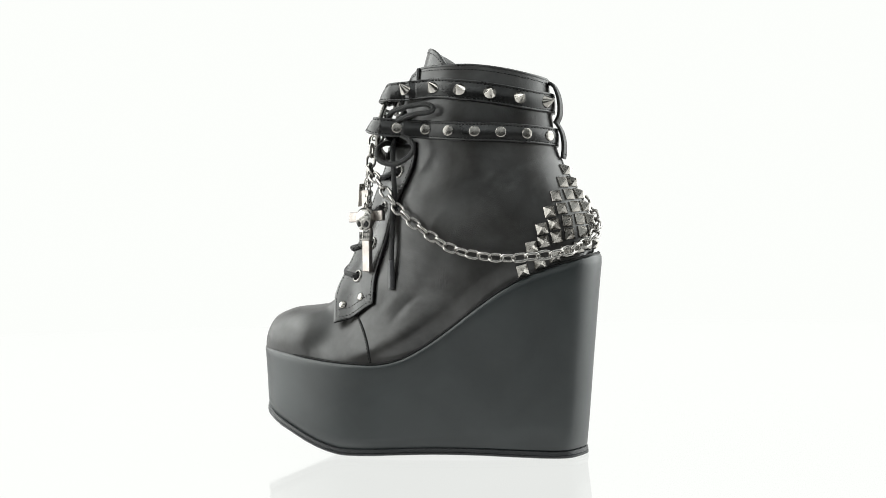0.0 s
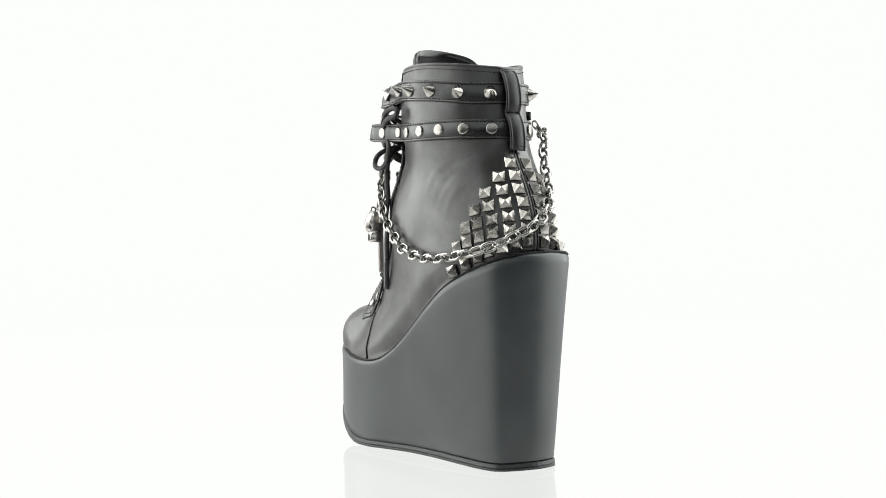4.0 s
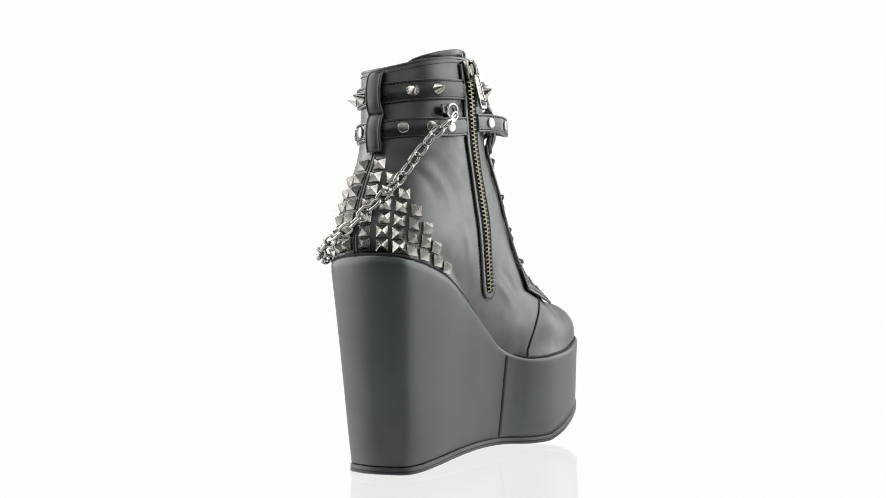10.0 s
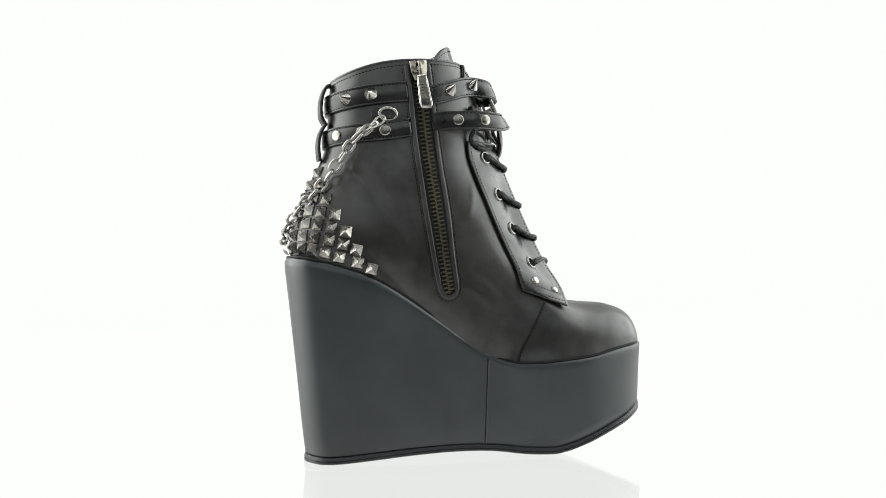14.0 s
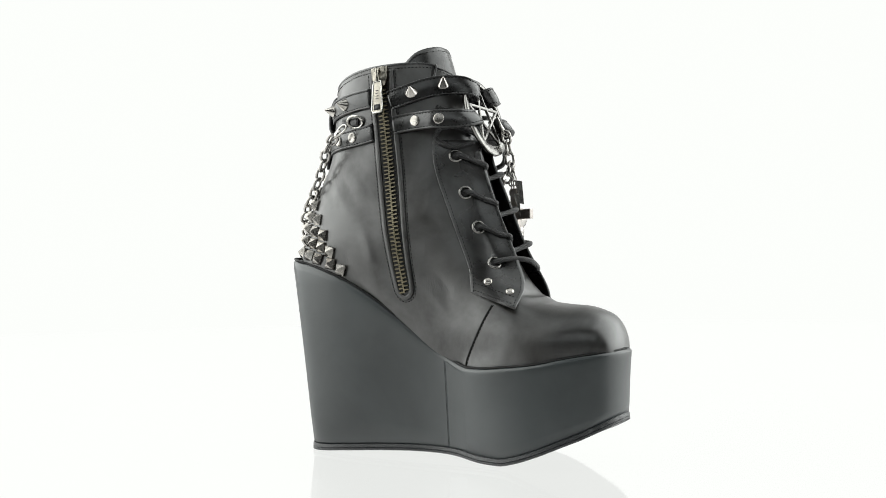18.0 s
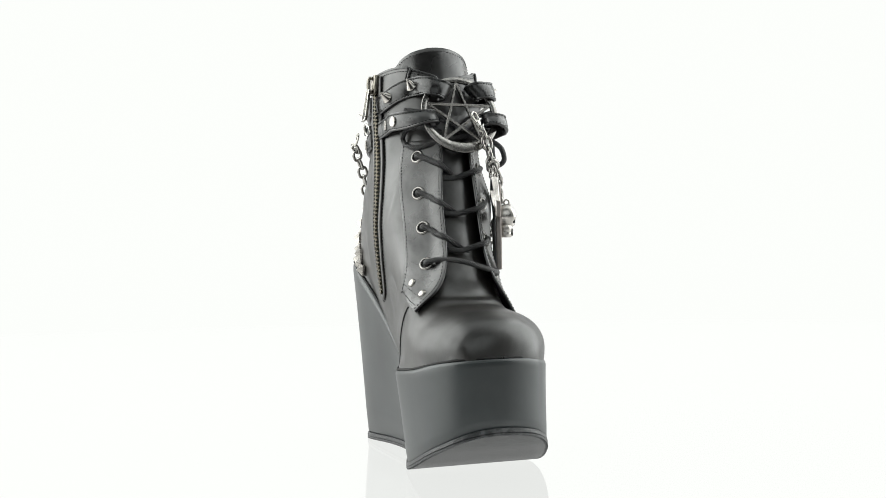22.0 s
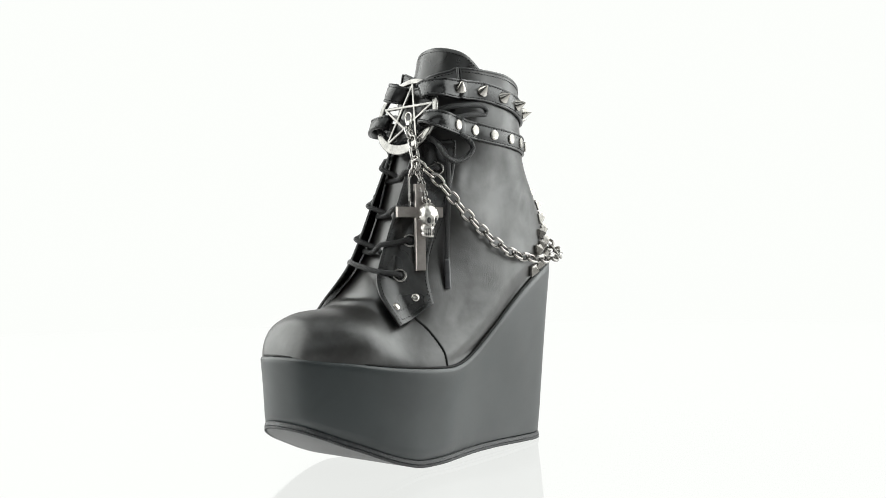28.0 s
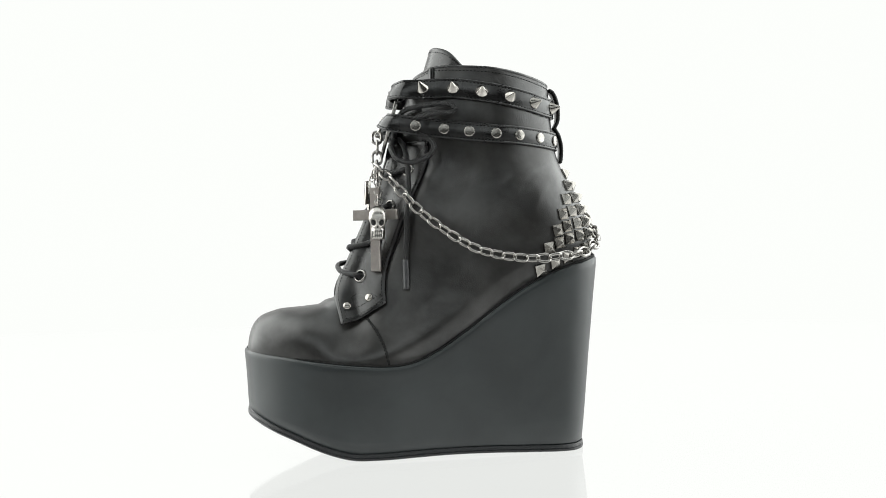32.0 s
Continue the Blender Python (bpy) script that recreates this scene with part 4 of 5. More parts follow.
def laces():
    for k in range(3):
        (a, na), (b, nb) = INNER[k], OUTER[k]
        low_a, low_b = INNER[k + 1][0], OUTER[k + 1][0]
        # out of the inner eyelet, over the edge, under the other eyestay towards the next eyelet down
        far = low_b.lerp(b, 0.42)
        lace((a - na * 1.5, a + na * 2.2 + V(1.5, 1.0, 0), V(a.x + 8.0, a.y + 8.5, a.z - 4.5), V((a.x + far.x) / 2 + 7.0, (a.y + far.y) / 2 - 1, a.z - 12.0), V(far.x - 0.5, far.y - 8.0, far.z - 3.0), V(far.x - 9, far.y - 6, far.z - 4.0)),
             "waxed black round lace", over=0)
        far = low_a.lerp(a, 0.42)
        lace((b - nb * 1.5, b + nb * 2.2 + V(1.5, -1.0, 0), V(b.x + 8.5, b.y - 8.0, b.z - 2.5), V((b.x + far.x) / 2 + 11.0, (b.y + far.y) / 2, b.z - 7), V(far.x + 6.5, far.y + 10.5, far.z - 0.5), V(far.x - 5, far.y + 7, far.z - 2)), "waxed black round lace", over=1)
    (a, na), (b, nb) = INNER[3], OUTER[3]
    lace((a - na * 1.5, a + na * 2.5 + V(1.5, 1, 0), V(a.x + 11, a.y + 9, a.z + 2.5), V(a.x + 17, (a.y + b.y) / 2 - 3, (a.z + b.z) / 2 + 4), V(b.x + 12, b.y - 9, b.z + 3.0), b + nb * 2.4 + V(1.5, -1, 0), b - nb * 1.5), "waxed black round lace, lowest rung")
    # the bow: knot under the ring, two loops and a hanging end with its aglet
    lace((V(30, 8, 206), V(31, 20, 210), V(24, 30, 215), V(8, 35.5, 219.5), V(-4, 35.8, 220.5), V(-6.5, 35.6, 223.5), V(0, 35.6, 226), V(16, 33, 224.5), V(26, 26, 222), V(31, 16, 214), V(31, 8, 207)), "upper loop of the lace bow")
    lace((V(30, 8, 205), V(32, 20, 204), V(34, 29, 199), V(31, 33, 191.5), V(21, 33.5, 188.7), V(11, 34.5, 192.5), V(7.0, 35.2, 198.5), V(10, 33.6, 203.5), V(16, 31.5, 207)), "lower loop of the lace bow")
    lace((V(31, 6, 206), V(33, -6, 203), V(29, -18, 200), V(21, -26, 199), V(13, -30, 203.5), V(16, -29.5, 210), V(25, -23, 211.5), V(31, -10, 208)), "loop of the lace bow on the inner side")
    lace((V(13, -29, 224), V(22, -17, 221), V(27.5, -4, 214.5), V(28.5, 3, 207)), "lace drawn to the knot behind the ring")
    lace((V(15, 28, 223), V(23, 16, 220), V(28, 6, 213.5), V(28, 1, 206.5)), "lace drawn to the knot behind the ring")
    lace((V(29, 4, 207), V(31, 0, 209), V(31, 5, 210), V(30, 8, 206), V(28, 5, 204), V(30, 2, 206)), "knot of the lace bow", 2.0)
    end = lace((V(28, 12, 206), V(25.5, 23, 200), V(23.5, 28, 188), V(23.2, 27.5, 166), V(25.0, 28.0, 142), V(25.7, 28, 124)), "hanging lace end", over=1, until=2)
    bm = bmesh.new()
    path = smooth_path((V(25.7, 28.2, 127), V(25.5, 28.6, 108.0)), 1.5)
    tube(bm, path, 2.0, 10)
    part("aglet", bm, plain("aglet_plastic", (0.05, 0.05, 0.053), 0.28), end, "glossy dark grey aglet")


laces()

# ---- zip on the inner side ----
ZIP_LINE = ((-23.6, 249.5), (-21.5, 228), (-19, 201.5), (-14.5, 165), (-10, 130), (-6, 106.5))


def zipper():
    pts = smooth_path([V(x, 0, z) for x, z in ZIP_LINE], 1.0)
    path, normals = [], []
    for p in pts:
        q, n = side_point(p.x, p.z, -1)
        path.append(q)
        normals.append(n)
    tan = tangents(path)
    ups = [n.cross(t).normalized() for n, t in zip(normals, tan)]
    bm = bmesh.new()
    ribbon(bm, [p + n * 0.1 for p, n in zip(path, normals)], normals, ups, 13.4, 0.5)
    bmesh.ops.recalc_face_normals(bm, faces=bm.faces)
    ob = part("zip", bm, plain("zip_tape", (0.012, 0.012, 0.012), 0.75, 0.25, 2500.0, 0.4), boot, "metal zip on black tape at the inner side")
    # leather lips either side, meeting in a round foot
    foot = []
    u, t, c, n = ups[-1], tan[-1], path[-1], normals[-1]
    for k in range(1, 8):
        a = math.pi * k / 8
        foot.append(c + u * (5.4 * math.cos(a)) + t * (5.4 * math.sin(a)) + n * 0.5)
    edge = [p + w * (5.4 + 1.6 * ease((p.z - 104) / 60)) + m * 0.5 for p, w, m in zip(path, ups, normals)] + foot + [p - w * (5.4 + 1.6 * ease((p.z - 104) / 60)) + m * 0.5 for p, w, m in zip(path[::-1], ups[::-1], normals[::-1])]
    edge = [clear_of_skin(p, 0.5) for p in edge]
    for _ in range(10):
        edge = [edge[0]] + [(a + b * 2 + c) / 4 for a, b, c in zip(edge, edge[1:], edge[2:])] + [edge[-1]]
    bm = bmesh.new()
    lipn = [skin(p)[1] for p in edge]
    lipu = [m.cross(t).normalized() for m, t in zip(lipn, tangents(edge))]
    ribbon(bm, [p - m * 0.4 for p, m in zip(edge, lipn)], lipn, lipu, 3.4, 1.15, 0.1)
    bmesh.ops.recalc_face_normals(bm, faces=bm.faces)
    part("zip_placket", bm, UPPER, ob, "flat leather edge round the zip")
    seamline, nn = [], []
    for p in edge:
        k = min(range(len(path)), key=lambda i: (path[i] - p).length_squared)
        away = (p - path[k]).normalized()
        s, m = skin(p + away * 3.0)
        seamline.append(s + m * 0.12)
        nn.append(m)
    stitches(seamline, nn, ob)
    tooth = mesh_of("zip_tooth", lambda b: loft(b, [[V(x, y, h) for x, y in ((-2.1, -0.42), (1.0, -0.42), (1.6, -0.66), (2.1, -0.34), (2.1, 0.34), (1.6, 0.66), (1.0, 0.42), (-2.1, 0.42))] for h in (-0.4, 0.85, 1.1)], cap0=True, cap1=True), BRASS, False)
    rows = smooth_path(path, 1.28)
    for i, p in enumerate(rows):
        k = min(range(len(path)), key=lambda j: (path[j] - p).length_squared)
        n, w, t = normals[k], ups[k], tan[k]
        if p.z > 243:
            continue
        s = 1 if i % 2 else -1
        shared("zip_tooth", tooth, basis(p + n * 0.75 + w * (-1.45 * s), w * s, n.cross(w * s), n), ob)
    # slider and puller
    k = min(range(len(path)), key=lambda j: abs(path[j].z - 246))
    n, t, w, p = normals[k], tan[k], ups[k], path[k]
    m = basis(p + n * 0.8, -w, -t, n)
    bm = bmesh.new()
    rings = []
    for h, g in ((0, 0.0), (0.3, 0.35), (2.2, 0.35), (2.7, -0.2)):
        rings.append([V(x * (1 + g * 0.1), y, h) for x, y in ((-4.6, 5.2), (-2.2, 5.6), (0, 4.8), (2.2, 5.6), (4.6, 5.2), (4.3, 0), (3.1, -5.4), (-3.1, -5.4), (-4.3, 0), (-4.6, 5))][:10])
    loft(bm, rings, cap0=True, cap1=True)
    slider = part("zip_slider", bm, ZIP_METAL, ob, "nickel zip slider")
    slider.matrix_basis = m @ Matrix.Diagonal((1.2, 1.15, 1.1, 1))
    bm = bmesh.new()
    tube(bm, [V(0, y, z) for y, z in ((4.4, 2.4), (4.2, 4.4), (2.5, 5.2), (0, 5.3), (-2.5, 5.0), (-4.0, 4.2), (-4.4, 2.4))], 1.05, 8)
    part("slider_bridge", bm, ZIP_METAL, slider, "bridge of the slider")
    bm = bmesh.new()
    outer = [(-2.3, 0), (2.3, 0), (2.7, -4), (3.3, -17.0), (2.8, -18.8), (-2.8, -18.8), (-3.3, -17.0), (-2.7, -4)]
    rings = [[V(x * s, (y + 9) * s - 9, h) for x, y in outer] for h, s in ((0, 0.97), (0.25, 1.0), (1.0, 1.0), (1.25, 0.96))]
    loft(bm, rings, cap0=True, cap1=True)
    puller = part("zip_puller", bm, ZIP_METAL, slider, "nickel zip puller plate", False)
    bm = bmesh.new()
    tube(bm, [V(x * 0.93, y * 0.97 - 0.2, 1.2) for x, y in outer], 0.55, 6, closed=True)
    rim = part("puller_rim", bm, NICKEL, slider, "raised bright rim of the puller")
    puller.matrix_basis = Matrix.Translation((0, -0.0035, 0.0042)) @ Matrix.Rotation(radians(-7), 4, "X")
    # thin bars for the stamp, a dark block for the shaded slot
    bm = bmesh.new()
    for y in (-5.6, -7.2, -8.8, -10.4):
        bmesh.ops.create_cube(bm, size=1, matrix=Matrix.Translation((0, y * MM, 1.16 * MM)) @ Matrix.Diagonal((1.8 * MM, 0.45 * MM, 0.3 * MM, 1)))
    bmesh.ops.create_cube(bm, size=1, matrix=Matrix.Translation((0, -15.4 * MM, 1.12 * MM)) @ Matrix.Diagonal((3.9 * MM, 3.4 * MM, 0.35 * MM, 1)))
    marks = part("zip_mark", bm, CAVITY_SHADE, slider, "dark block for the shaded slot, and worn stamp, on the puller")
    marks.matrix_basis = rim.matrix_basis = puller.matrix_basis


zipper()

# ---- pyramid studs over the heel ----


def heel_at(s, z):
    """The place s millimetres round from the heel seam at height z, positive towards the outer side."""
    c = V(-42, -5.2, z)
    last, run, a = None, 0.0, math.pi
    step = radians(1.0) * (-1 if s > 0 else 1)
    best = None
    while True:
        d = V(math.cos(a), math.sin(a), 0)
        hit, n, _, _ = SKIN.ray_cast((c + d * 150) * MM, -d)
        if hit is None:
            return best
        q = hit / MM
        if last is not None:
            run += (q - last).length
        best = (q, n if n.dot(d) > 0 else -n)
        if run >= abs(s) or abs(a - math.pi) > 2.4:
            return best
        last = q
        a += step


# how far round from the heel seam each column of studs stands
STUD_INNER = (5.6, 16.0, 25.6, 35.6, 45.4, 54.6, 61.2)
STUD_OUTER = (5.4, 15.4, 26.0, 35.6, 43.6, 51.2)
STUD_OUTER_FOOT = (5.2, 13.0, 21.2, 29.4, 37.6, 46.0, 54.0)


def heel_studs():
    for side in (1, -1):
        for row in range(7):
            z0 = 135.6 + 7.98 * row
            for col in range(7 - row):
                s = (STUD_INNER if side < 0 else STUD_OUTER if row else STUD_OUTER_FOOT)[col]
                z = z0 - 0.33 * col * col - (0.42 if row or side < 0 else 0.78) * col
                got = heel_at(side * s, z)
                if got is None:
                    continue
                q, n = got
                near = [heel_at(side * s + a, z + b) for a, b in ((-5, 0), (5, 0), (0, 5), (0, 8))]
                n = sum((m[1] for m in near if m), n).normalized()
                up = V(0, 0, 1) + V(0.10, 0, 0) * col * 0.4
                jitter = random.uniform(-0.05, 0.05)
                shared("pyramid_stud", PYRAMID, on_normal(q + n * (0.3 + 0.4 * max(0, col - 3)), n, up, jitter), UPPER_PART, "pewter pyramid stud")


heel_studs()

# ---- ring with star, chains and charms ----
RING_C, RING_TILT = V(32.6, 1.7, 219.2), radians(15.5)


def ring_frame():
    n = V(math.cos(RING_TILT), 0, math.sin(RING_TILT))
    up = V(-math.sin(RING_TILT), 0, math.cos(RING_TILT))
    return basis(RING_C, V(0, 1, 0), up, n)


def star_ring():
    bm = bmesh.new()
    n = 72
    prof = ((22.1, -1.1), (22.0, 0.95), (22.35, 1.2), (25.8, 1.2), (26.2, 0.9), (26.2, -1.1))
    rings = []
    for k in range(n):
        a = 2 * math.pi * k / n
        # the band is broader at the foot
        thick = 0.85 + 0.75 * max(0, -math.sin(a)) ** 2
        rings.append([V((26.2 - (26.2 - r) * thick) * math.cos(a), (26.2 - (26.2 - r) * thick) * math.sin(a), h) for r, h in prof])
    rings.append(rings[0])
    loft(bm, rings)
    bmesh.ops.remove_doubles(bm, verts=bm.verts, dist=1e-7)
    bmesh.ops.recalc_face_normals(bm, faces=bm.faces)
    ob = part("ring", bm, STEEL, boot, "gunmetal ring holding a five-pointed star")
    ob.matrix_basis = ring_frame()
    tips = [V(22.2 * math.cos(math.pi / 2 + 2 * math.pi * k / 5), 22.2 * math.sin(math.pi / 2 + 2 * math.pi * k / 5), 0.2) for k in range(5)]
    for k in range(5):
        a, b = tips[k], tips[(k + 2) % 5]
        t = (b - a).normalized()
        s = V(-t.y, t.x, 0)
        bm = bmesh.new()
        ringset = []
        for p in (a, b):
            ringset.append([p + s * x + V(0, 0, h + 0.02 * k) for x, h in ((-0.95, -0.7), (-0.95, 0.5), (-0.6, 0.8), (0.6, 0.8), (0.95, 0.5), (0.95, -0.7))])
        loft(bm, ringset, cap0=True, cap1=True)
        bmesh.ops.recalc_face_normals(bm, faces=bm.faces)
        part("star_bar", bm, STEEL, ob, "bar of the star", False)
    return ob


star_ring()


def link_mesh(name, length, width, wire, mat):
    def build(bm):
        r = width / 2 - wire
        half = length / 2 - wire - r
        path = []
        for k in range(9):
            a = -math.pi / 2 + math.pi * k / 8
            path.append(V(half + r * math.cos(a), r * math.sin(a), 0))
        for k in range(9):
            a = math.pi / 2 + math.pi * k / 8
            path.append(V(-half + r * math.cos(a), r * math.sin(a), 0))
        tube(bm, path, wire, 8, closed=True)
    return mesh_of(name, build, mat)


LINK = link_mesh("chain_link", 10.8, 7.9, 1.0, CHAIN)
FINE_LINK = link_mesh("fine_link", 5.2, 3.9, 0.5, CHAIN)
OVAL = link_mesh("connecting_ring", 8.4, 7.4, 0.9, CHAIN)


def chain(label, pts, mesh, pitch, gap, twist, spin=42):
    pts = smooth_path([V(*p) for p in pts], pitch / 4)
    if gap:
        pts = [clear_of_skin(p, gap) for p in pts]
        for _ in range(3):
            pts = [pts[0]] + [(a + b * 2 + c) / 4 for a, b, c in zip(pts, pts[1:], pts[2:])] + [pts[-1]]
    pts = smooth_path(pts[::3] + [pts[-1]], pitch)
    first = None
    for i, (p, t) in enumerate(zip(pts, tangents(pts))):
        n = skin(p)[1] if gap else Vector(twist)
        y = n.cross(t).normalized()
        z = t.cross(y)
        m = basis(p, t, y, z) @ Matrix.Rotation(radians(spin if i % 2 else spin - 90 + random.uniform(-9, 9)), 4, "X")
        if first is None:
            first = shared(mesh.name.split(".")[0], mesh, m, boot, label)
            inv = m.inverted()
        else:
            shared("chain_link" if mesh is LINK else "fine_link", mesh, inv @ m, first)
    return first


chain("gunmetal cable chain swinging round the heel",
      ((-58, -42, 207), (-64, -39, 202.5), (-73, -32, 189.5), (-84, -26, 174), (-95, -18, 160.5), (-103, -5, 147), (-103, 9, 140), (-97, 22, 133.5), (-87, 32, 129.5), (-76, 36, 128), (-56, 39, 126.5), (-36, 39, 128.5), (-18, 39, 133.5),
       (0, 37, 144.5), (16, 34.5, 157), (27, 30.5, 169.5), (36, 26, 180), (42, 21, 186)), LINK, 7.5, 3.7, (0, 1, 0))
chain("gunmetal chain hanging from the star", ((42.5, 13.5, 207), (42.5, 16, 201), (42.8, 17.5, 194), (43, 19, 187)), LINK, 7.2, 0, (0.7, 0.7, 0))
chain("fine chain of the skull charm", ((43.5, 20, 184), (43.5, 22.5, 176), (43, 25, 164)), FINE_LINK, 3.6, 0, (0.5, 0.9, 0))
chain("fine chain of the skull charm", ((42.5, 20.5, 184), (41.5, 23, 175), (41.5, 25.5, 164.5)), FINE_LINK, 3.6, 0, (0.5, 0.9, 0))
chain("fine chain of the bolt charm", ((44.5, 18, 184), (46, 17, 180)), FINE_LINK, 3.6, 0, (0.5, 0.9, 0))
shared("connecting_ring", OVAL, basis(V(43, 19, 185), V(0, 0, 1), V(0.4, 0.9, 0).normalized(), V(0.9, -0.4, 0).normalized()), boot, "gunmetal connecting ring")


def clasp(p, q, n, label):
    """A lobster clasp from its hook end p to its eye q."""
    p, q, n = Vector(p), Vector(q), Vector(n).normalized()
    t = (q - p)
    length = t.length
    t.normalize()
    s = n.cross(t).normalized()
    bm = bmesh.new()
    path = []
    for k in range(20):
        a = 2 * math.pi * k / 20
        along = 0.5 - 0.5 * math.cos(a)
        wide = math.sin(a) * (2.7 - 1.4 * along)
        path.append(p + t * (length * 0.72 * along) + s * wide)
    tube(bm, path, 0.7, 8, closed=True, taper=lambda f: 0.9 + 0.75 * (0.5 - 0.5 * math.cos(2 * math.pi * f)) ** 2)
    c = q - t * 1.2
    eye = [c + t * (1.8 * math.cos(2 * math.pi * k / 14)) + n * (1.8 * math.sin(2 * math.pi * k / 14)) for k in range(14)]
    ob = part("lobster_clasp", bm, NICKEL, boot, label)
    bm = bmesh.new()
    tube(bm, eye, 0.6, 8, closed=True)
    part("clasp_eye", bm, NICKEL, ob, "swivel eye")
    bm = bmesh.new()
    bmesh.ops.create_uvsphere(bm, u_segments=16, v_segments=10, radius=MM, matrix=basis(p + t * (length * 0.62), t, s, n) @ Matrix.Diagonal((length * 0.26, 2.1, 1.5, 1)))
    part("clasp_body", bm, NICKEL, ob, "solid tapered body of the clasp")


clasp((38.5, 8.5, 220.5), (42, 13, 208), (0.9, 0.4, 0), "nickel lobster clasp on the star")
clasp((-46.5, -43, 215.5), (-57.5, -43.5, 207), (0, -1, 0.1), "nickel lobster clasp on the side loop")


def side_loop():
    q, n = side_point(-44, 217.5, -1, 0.6)
    bm = bmesh.new()
    ribbon(bm, [q + V(-9 + 1.5 * k, 0, 0.6) for k in range(9)], [n] * 9, [V(0, 0, 1)] * 9, 5.5, 1.4)
    bmesh.ops.recalc_face_normals(bm, faces=bm.faces)
    ob = part("loop_keeper", bm, STRAP, boot, "small leather keeper between the straps")
    bm = bmesh.new()
    ring = [q + n * (1.9 + 1.2 * math.sin(2 * math.pi * k / 24)) + V(1.5 + 5.6 * math.cos(2 * math.pi * k / 24), 0, 0.5 + 3.9 * math.sin(2 * math.pi * k / 24)) for k in range(24)]
    tube(bm, ring, 0.9, 8, closed=True)
    part("wire_loop", bm, NICKEL, ob, "nickel wire loop")


side_loop()


def facing(angle):
    """Axes of a hanging charm whose face looks angle degrees round from the toe to the outer side."""
    z = V(math.cos(radians(angle)), math.sin(radians(angle)), 0)
    return V(-z.y, z.x, 0), V(0, 0, 1), z


def extruded(bm, outline_pts, thick, bevel=0.35):
    c = V(sum(p[0] for p in outline_pts) / len(outline_pts), sum(p[1] for p in outline_pts) / len(outline_pts), 0)
    sets = []
    for h, g in ((-thick / 2, bevel), (-thick / 2 + bevel, 0), (thick / 2 - bevel, 0), (thick / 2, bevel)):
        ring = []
        n = len(outline_pts)
        for i, (x, y) in enumerate(outline_pts):
            a, b = outline_pts[i - 1], outline_pts[(i + 1) % n]
            t0, t1 = V(x - a[0], y - a[1], 0).normalized(), V(b[0] - x, b[1] - y, 0).normalized()
            inward = (V(-t0.y, t0.x, 0) + V(-t1.y, t1.x, 0))
            ring.append(V(x, y, h) + inward * (g * 0.6))
        sets.append(ring)
    vs = [[bm.verts.new(p * MM) for p in ring] for ring in sets]
    n = len(outline_pts)
    for a, b in zip(vs, vs[1:]):
        for i in range(n):
            bm.faces.new((a[i], a[(i + 1) % n], b[(i + 1) % n], b[i]))
    bm.faces.new(vs[0][::-1])
    bm.faces.new(vs[-1])
    bmesh.ops.recalc_face_normals(bm, faces=bm.faces)


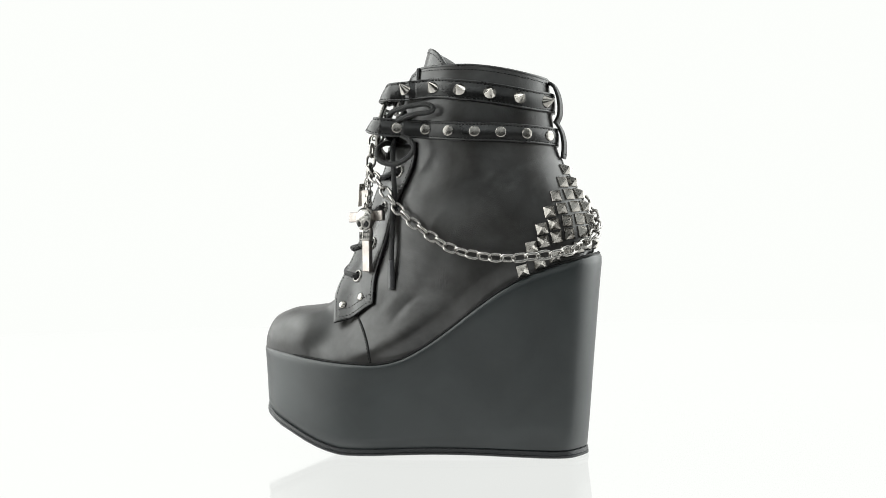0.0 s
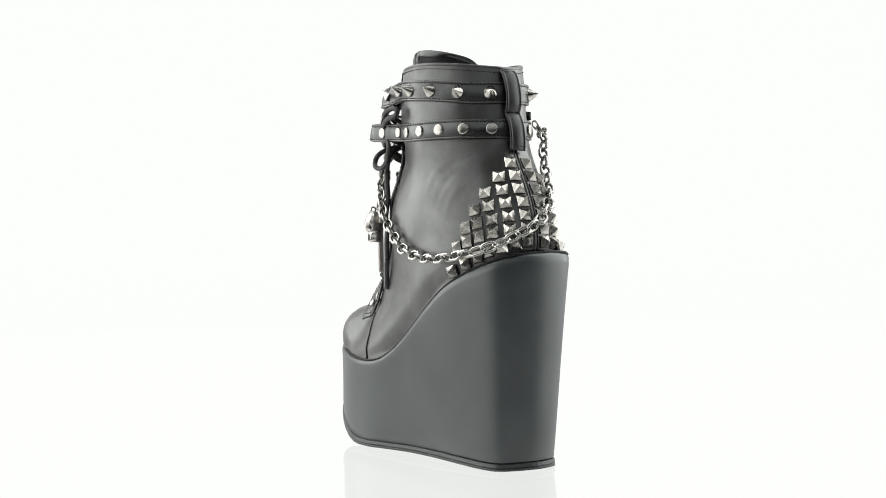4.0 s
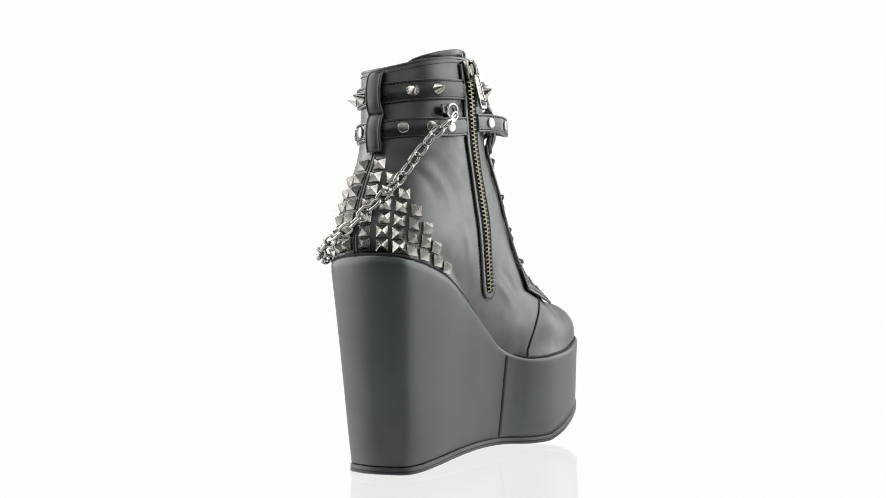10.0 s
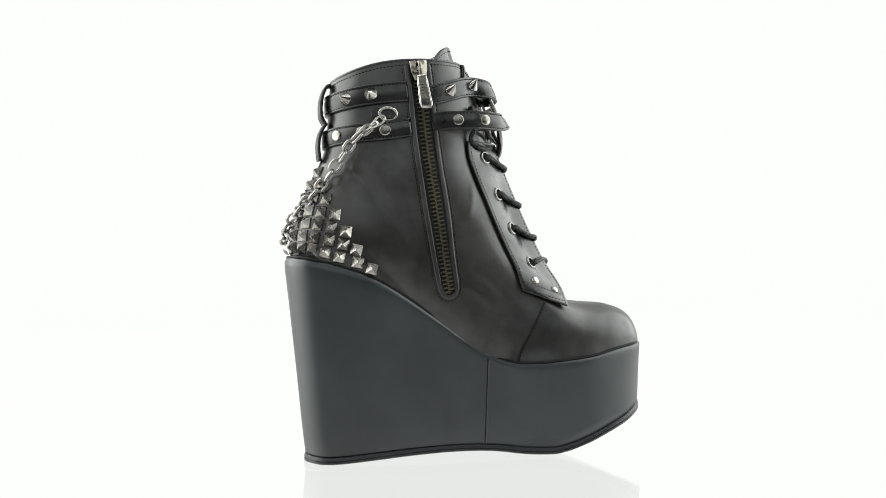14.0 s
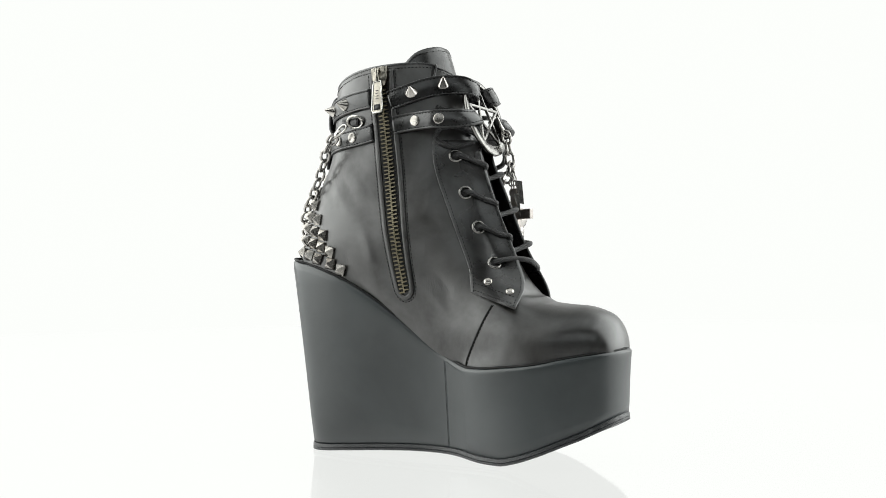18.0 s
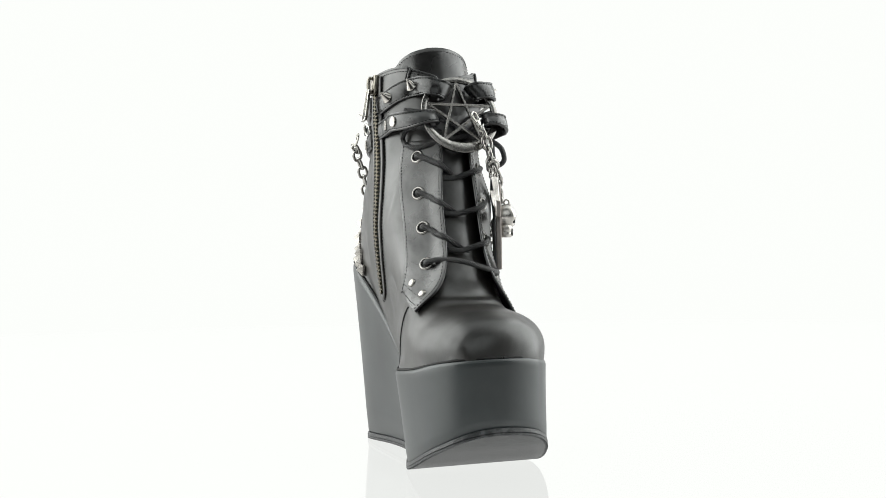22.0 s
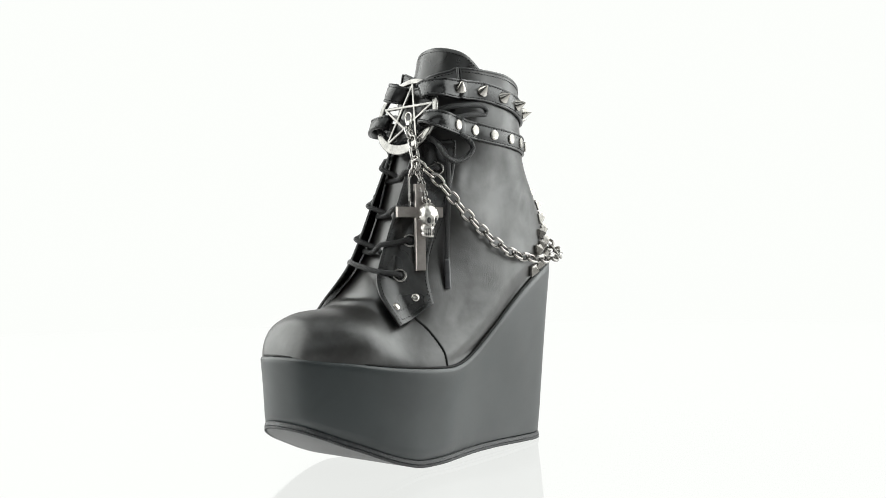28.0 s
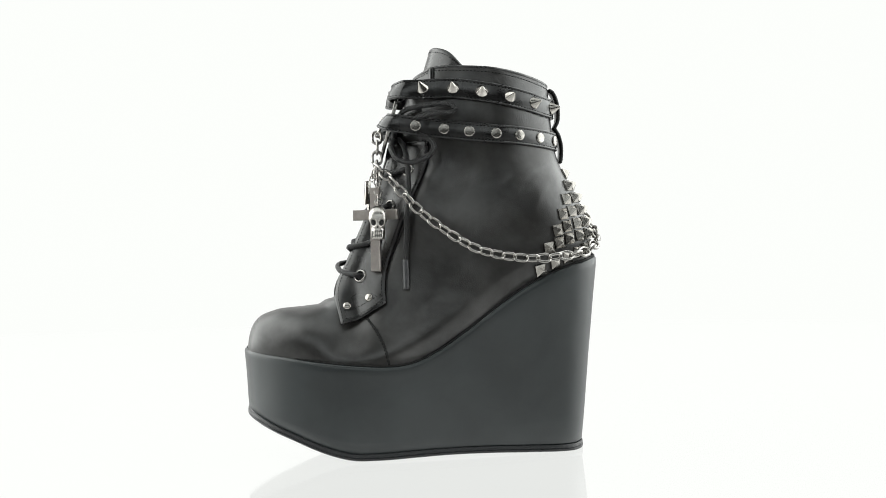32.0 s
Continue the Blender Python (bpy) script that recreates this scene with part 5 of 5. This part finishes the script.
def charms():
    x, y, z = facing(66)
    w, arm = 3.3, 15.4
    cross = [(-w, -36.5), (w, -36.5), (w, -w), (arm, -w), (arm, w), (w, w), (w, 17.5), (-w, 17.5), (-w, w), (-arm, w), (-arm, -w), (-w, -w)]
    bm = bmesh.new()
    extruded(bm, cross, 3.4, 0.6)
    ob = part("cross_charm", bm, CROSS, boot, "flat gunmetal cross charm", False)
    ob.matrix_basis = basis(V(44.3, 22.6, 156.2), x, y, z)
    x, y, z = facing(128)
    bolt = [(-2.2, 12), (1.8, 12.5), (0.2, 3.2), (3.0, 3.8), (-1.0, -12.5), (-0.6, -2.4), (-3.4, -3.0)]
    bm = bmesh.new()
    extruded(bm, bolt, 1.5, 0.25)
    ob = part("bolt_charm", bm, CHAIN, boot, "small pewter lightning bolt charm", False)
    ob.matrix_basis = basis(V(48.5, 18.3, 166), x, y, z)
    # skull: cranium with sunken sockets and a toothed jaw
    x, y, z = facing(84)
    bm = bmesh.new()
    bmesh.ops.create_uvsphere(bm, u_segments=56, v_segments=36, radius=1)
    for v in bm.verts:
        p = v.co.copy()
        boxy = lambda f, power: math.copysign(abs(f) ** power, f)
        q = V(boxy(p.x, 0.85) * 5.9, p.y * 7.8 + 2.8, boxy(p.z, 0.6) * 5.6 if p.z > 0 else p.z * 7.4)
        if p.y < -0.1:
            q.x *= 1 - 0.2 * min(1, (-p.y - 0.1) / 0.7)
        if p.z > 0.2:
            q.z -= 2.6 * max(0, p.y - 0.15) ** 1.5
            for ex, ey, er, long, deep in ((-2.6, -0.2, 1.75, 1.3, 1.5), (2.6, -0.2, 1.75, 1.3, 1.5), (0, -3.1, 0.7, 1.2, 1.0)):
                d = math.hypot(q.x - ex, (q.y - ey) / long) / er
                q.z -= deep * math.exp(-(d**4))
                q.z += 0.35 * math.exp(-(((d - 1.3) / 0.28) ** 2))
        v.co = q * MM
    skull = part("skull_charm", bm, SKULL, boot, "pewter skull charm with hollow sockets")
    skull.matrix_basis = basis(V(43.0, 28.8, 151.0), x, y, z)
    # black lenses put the shade of the sockets in as colour
    bm = bmesh.new()
    for ex, ey, er in ((-2.6, -0.2, 1.5), (2.6, -0.2, 1.5), (0, -3.1, 0.55)):
        bmesh.ops.create_uvsphere(bm, u_segments=16, v_segments=10, radius=er * MM, matrix=Matrix.Translation((ex * MM, ey * MM, 3.9 * MM)) @ Matrix.Diagonal((1, 1.3, 0.5, 1)))
    part("sockets", bm, CAVITY_SHADE, skull, "black lenses for the shade in the sockets")
    bm = bmesh.new()
    rings = []
    for h, wd, dp in ((-2.6, 4.2, 4.4), (-4.6, 4.5, 5.2), (-7.4, 4.5, 5.4), (-7.6, 4.2, 5.0), (-8.0, 4.4, 5.3), (-10.2, 4.0, 4.8), (-10.8, 3.4, 4.0)):
        rings.append([V(wd * math.sin(a), h, -1.0 + dp * 0.85 * math.cos(a)) for a in [2 * math.pi * k / 28 for k in range(28)]])
    loft(bm, rings, cap0=True, cap1=True)
    bmesh.ops.recalc_face_normals(bm, faces=bm.faces)
    jaw = part("jaw", bm, SKULL, skull, "toothed jaw")
    # dark bars put in for the shade between the teeth
    bm = bmesh.new()
    for k in range(-3, 4):
        a = k * 0.3
        bmesh.ops.create_cube(bm, size=1, matrix=Matrix.Translation(((4.45 * math.sin(a)) * MM, -7.5 * MM, (-1.0 + 4.6 * math.cos(a)) * MM)) @ Matrix.Rotation(a, 4, "Y") @ Matrix.Diagonal((0.3 * MM, 4.4 * MM, 0.3 * MM, 1)))
    part("tooth_gap_shade", bm, CAVITY_SHADE, skull, "dark bars for the shaded gaps between the teeth")
    bm = bmesh.new()
    ring = [V(0, 11.6 + 1.7 * math.cos(2 * math.pi * k / 16), 1.7 * math.sin(2 * math.pi * k / 16)) for k in range(16)]
    tube(bm, ring, 0.55, 8, closed=True)
    part("hanging_ring", bm, PEWTER, skull, "small hanging ring")


charms()


def motions():
    turn = ((0, 163.2), (4, 120.67), (8, 78.2), (12, 35.96), (16, -6.26), (20, -48.5), (24, -90.6), (28, -132.6), (32, -174.85))
    at = Track(*turn)
    walk(boot, [(t, pose(0, 0, 0, 0, 0, at(t))) for t in range(0, 33)])


motions()
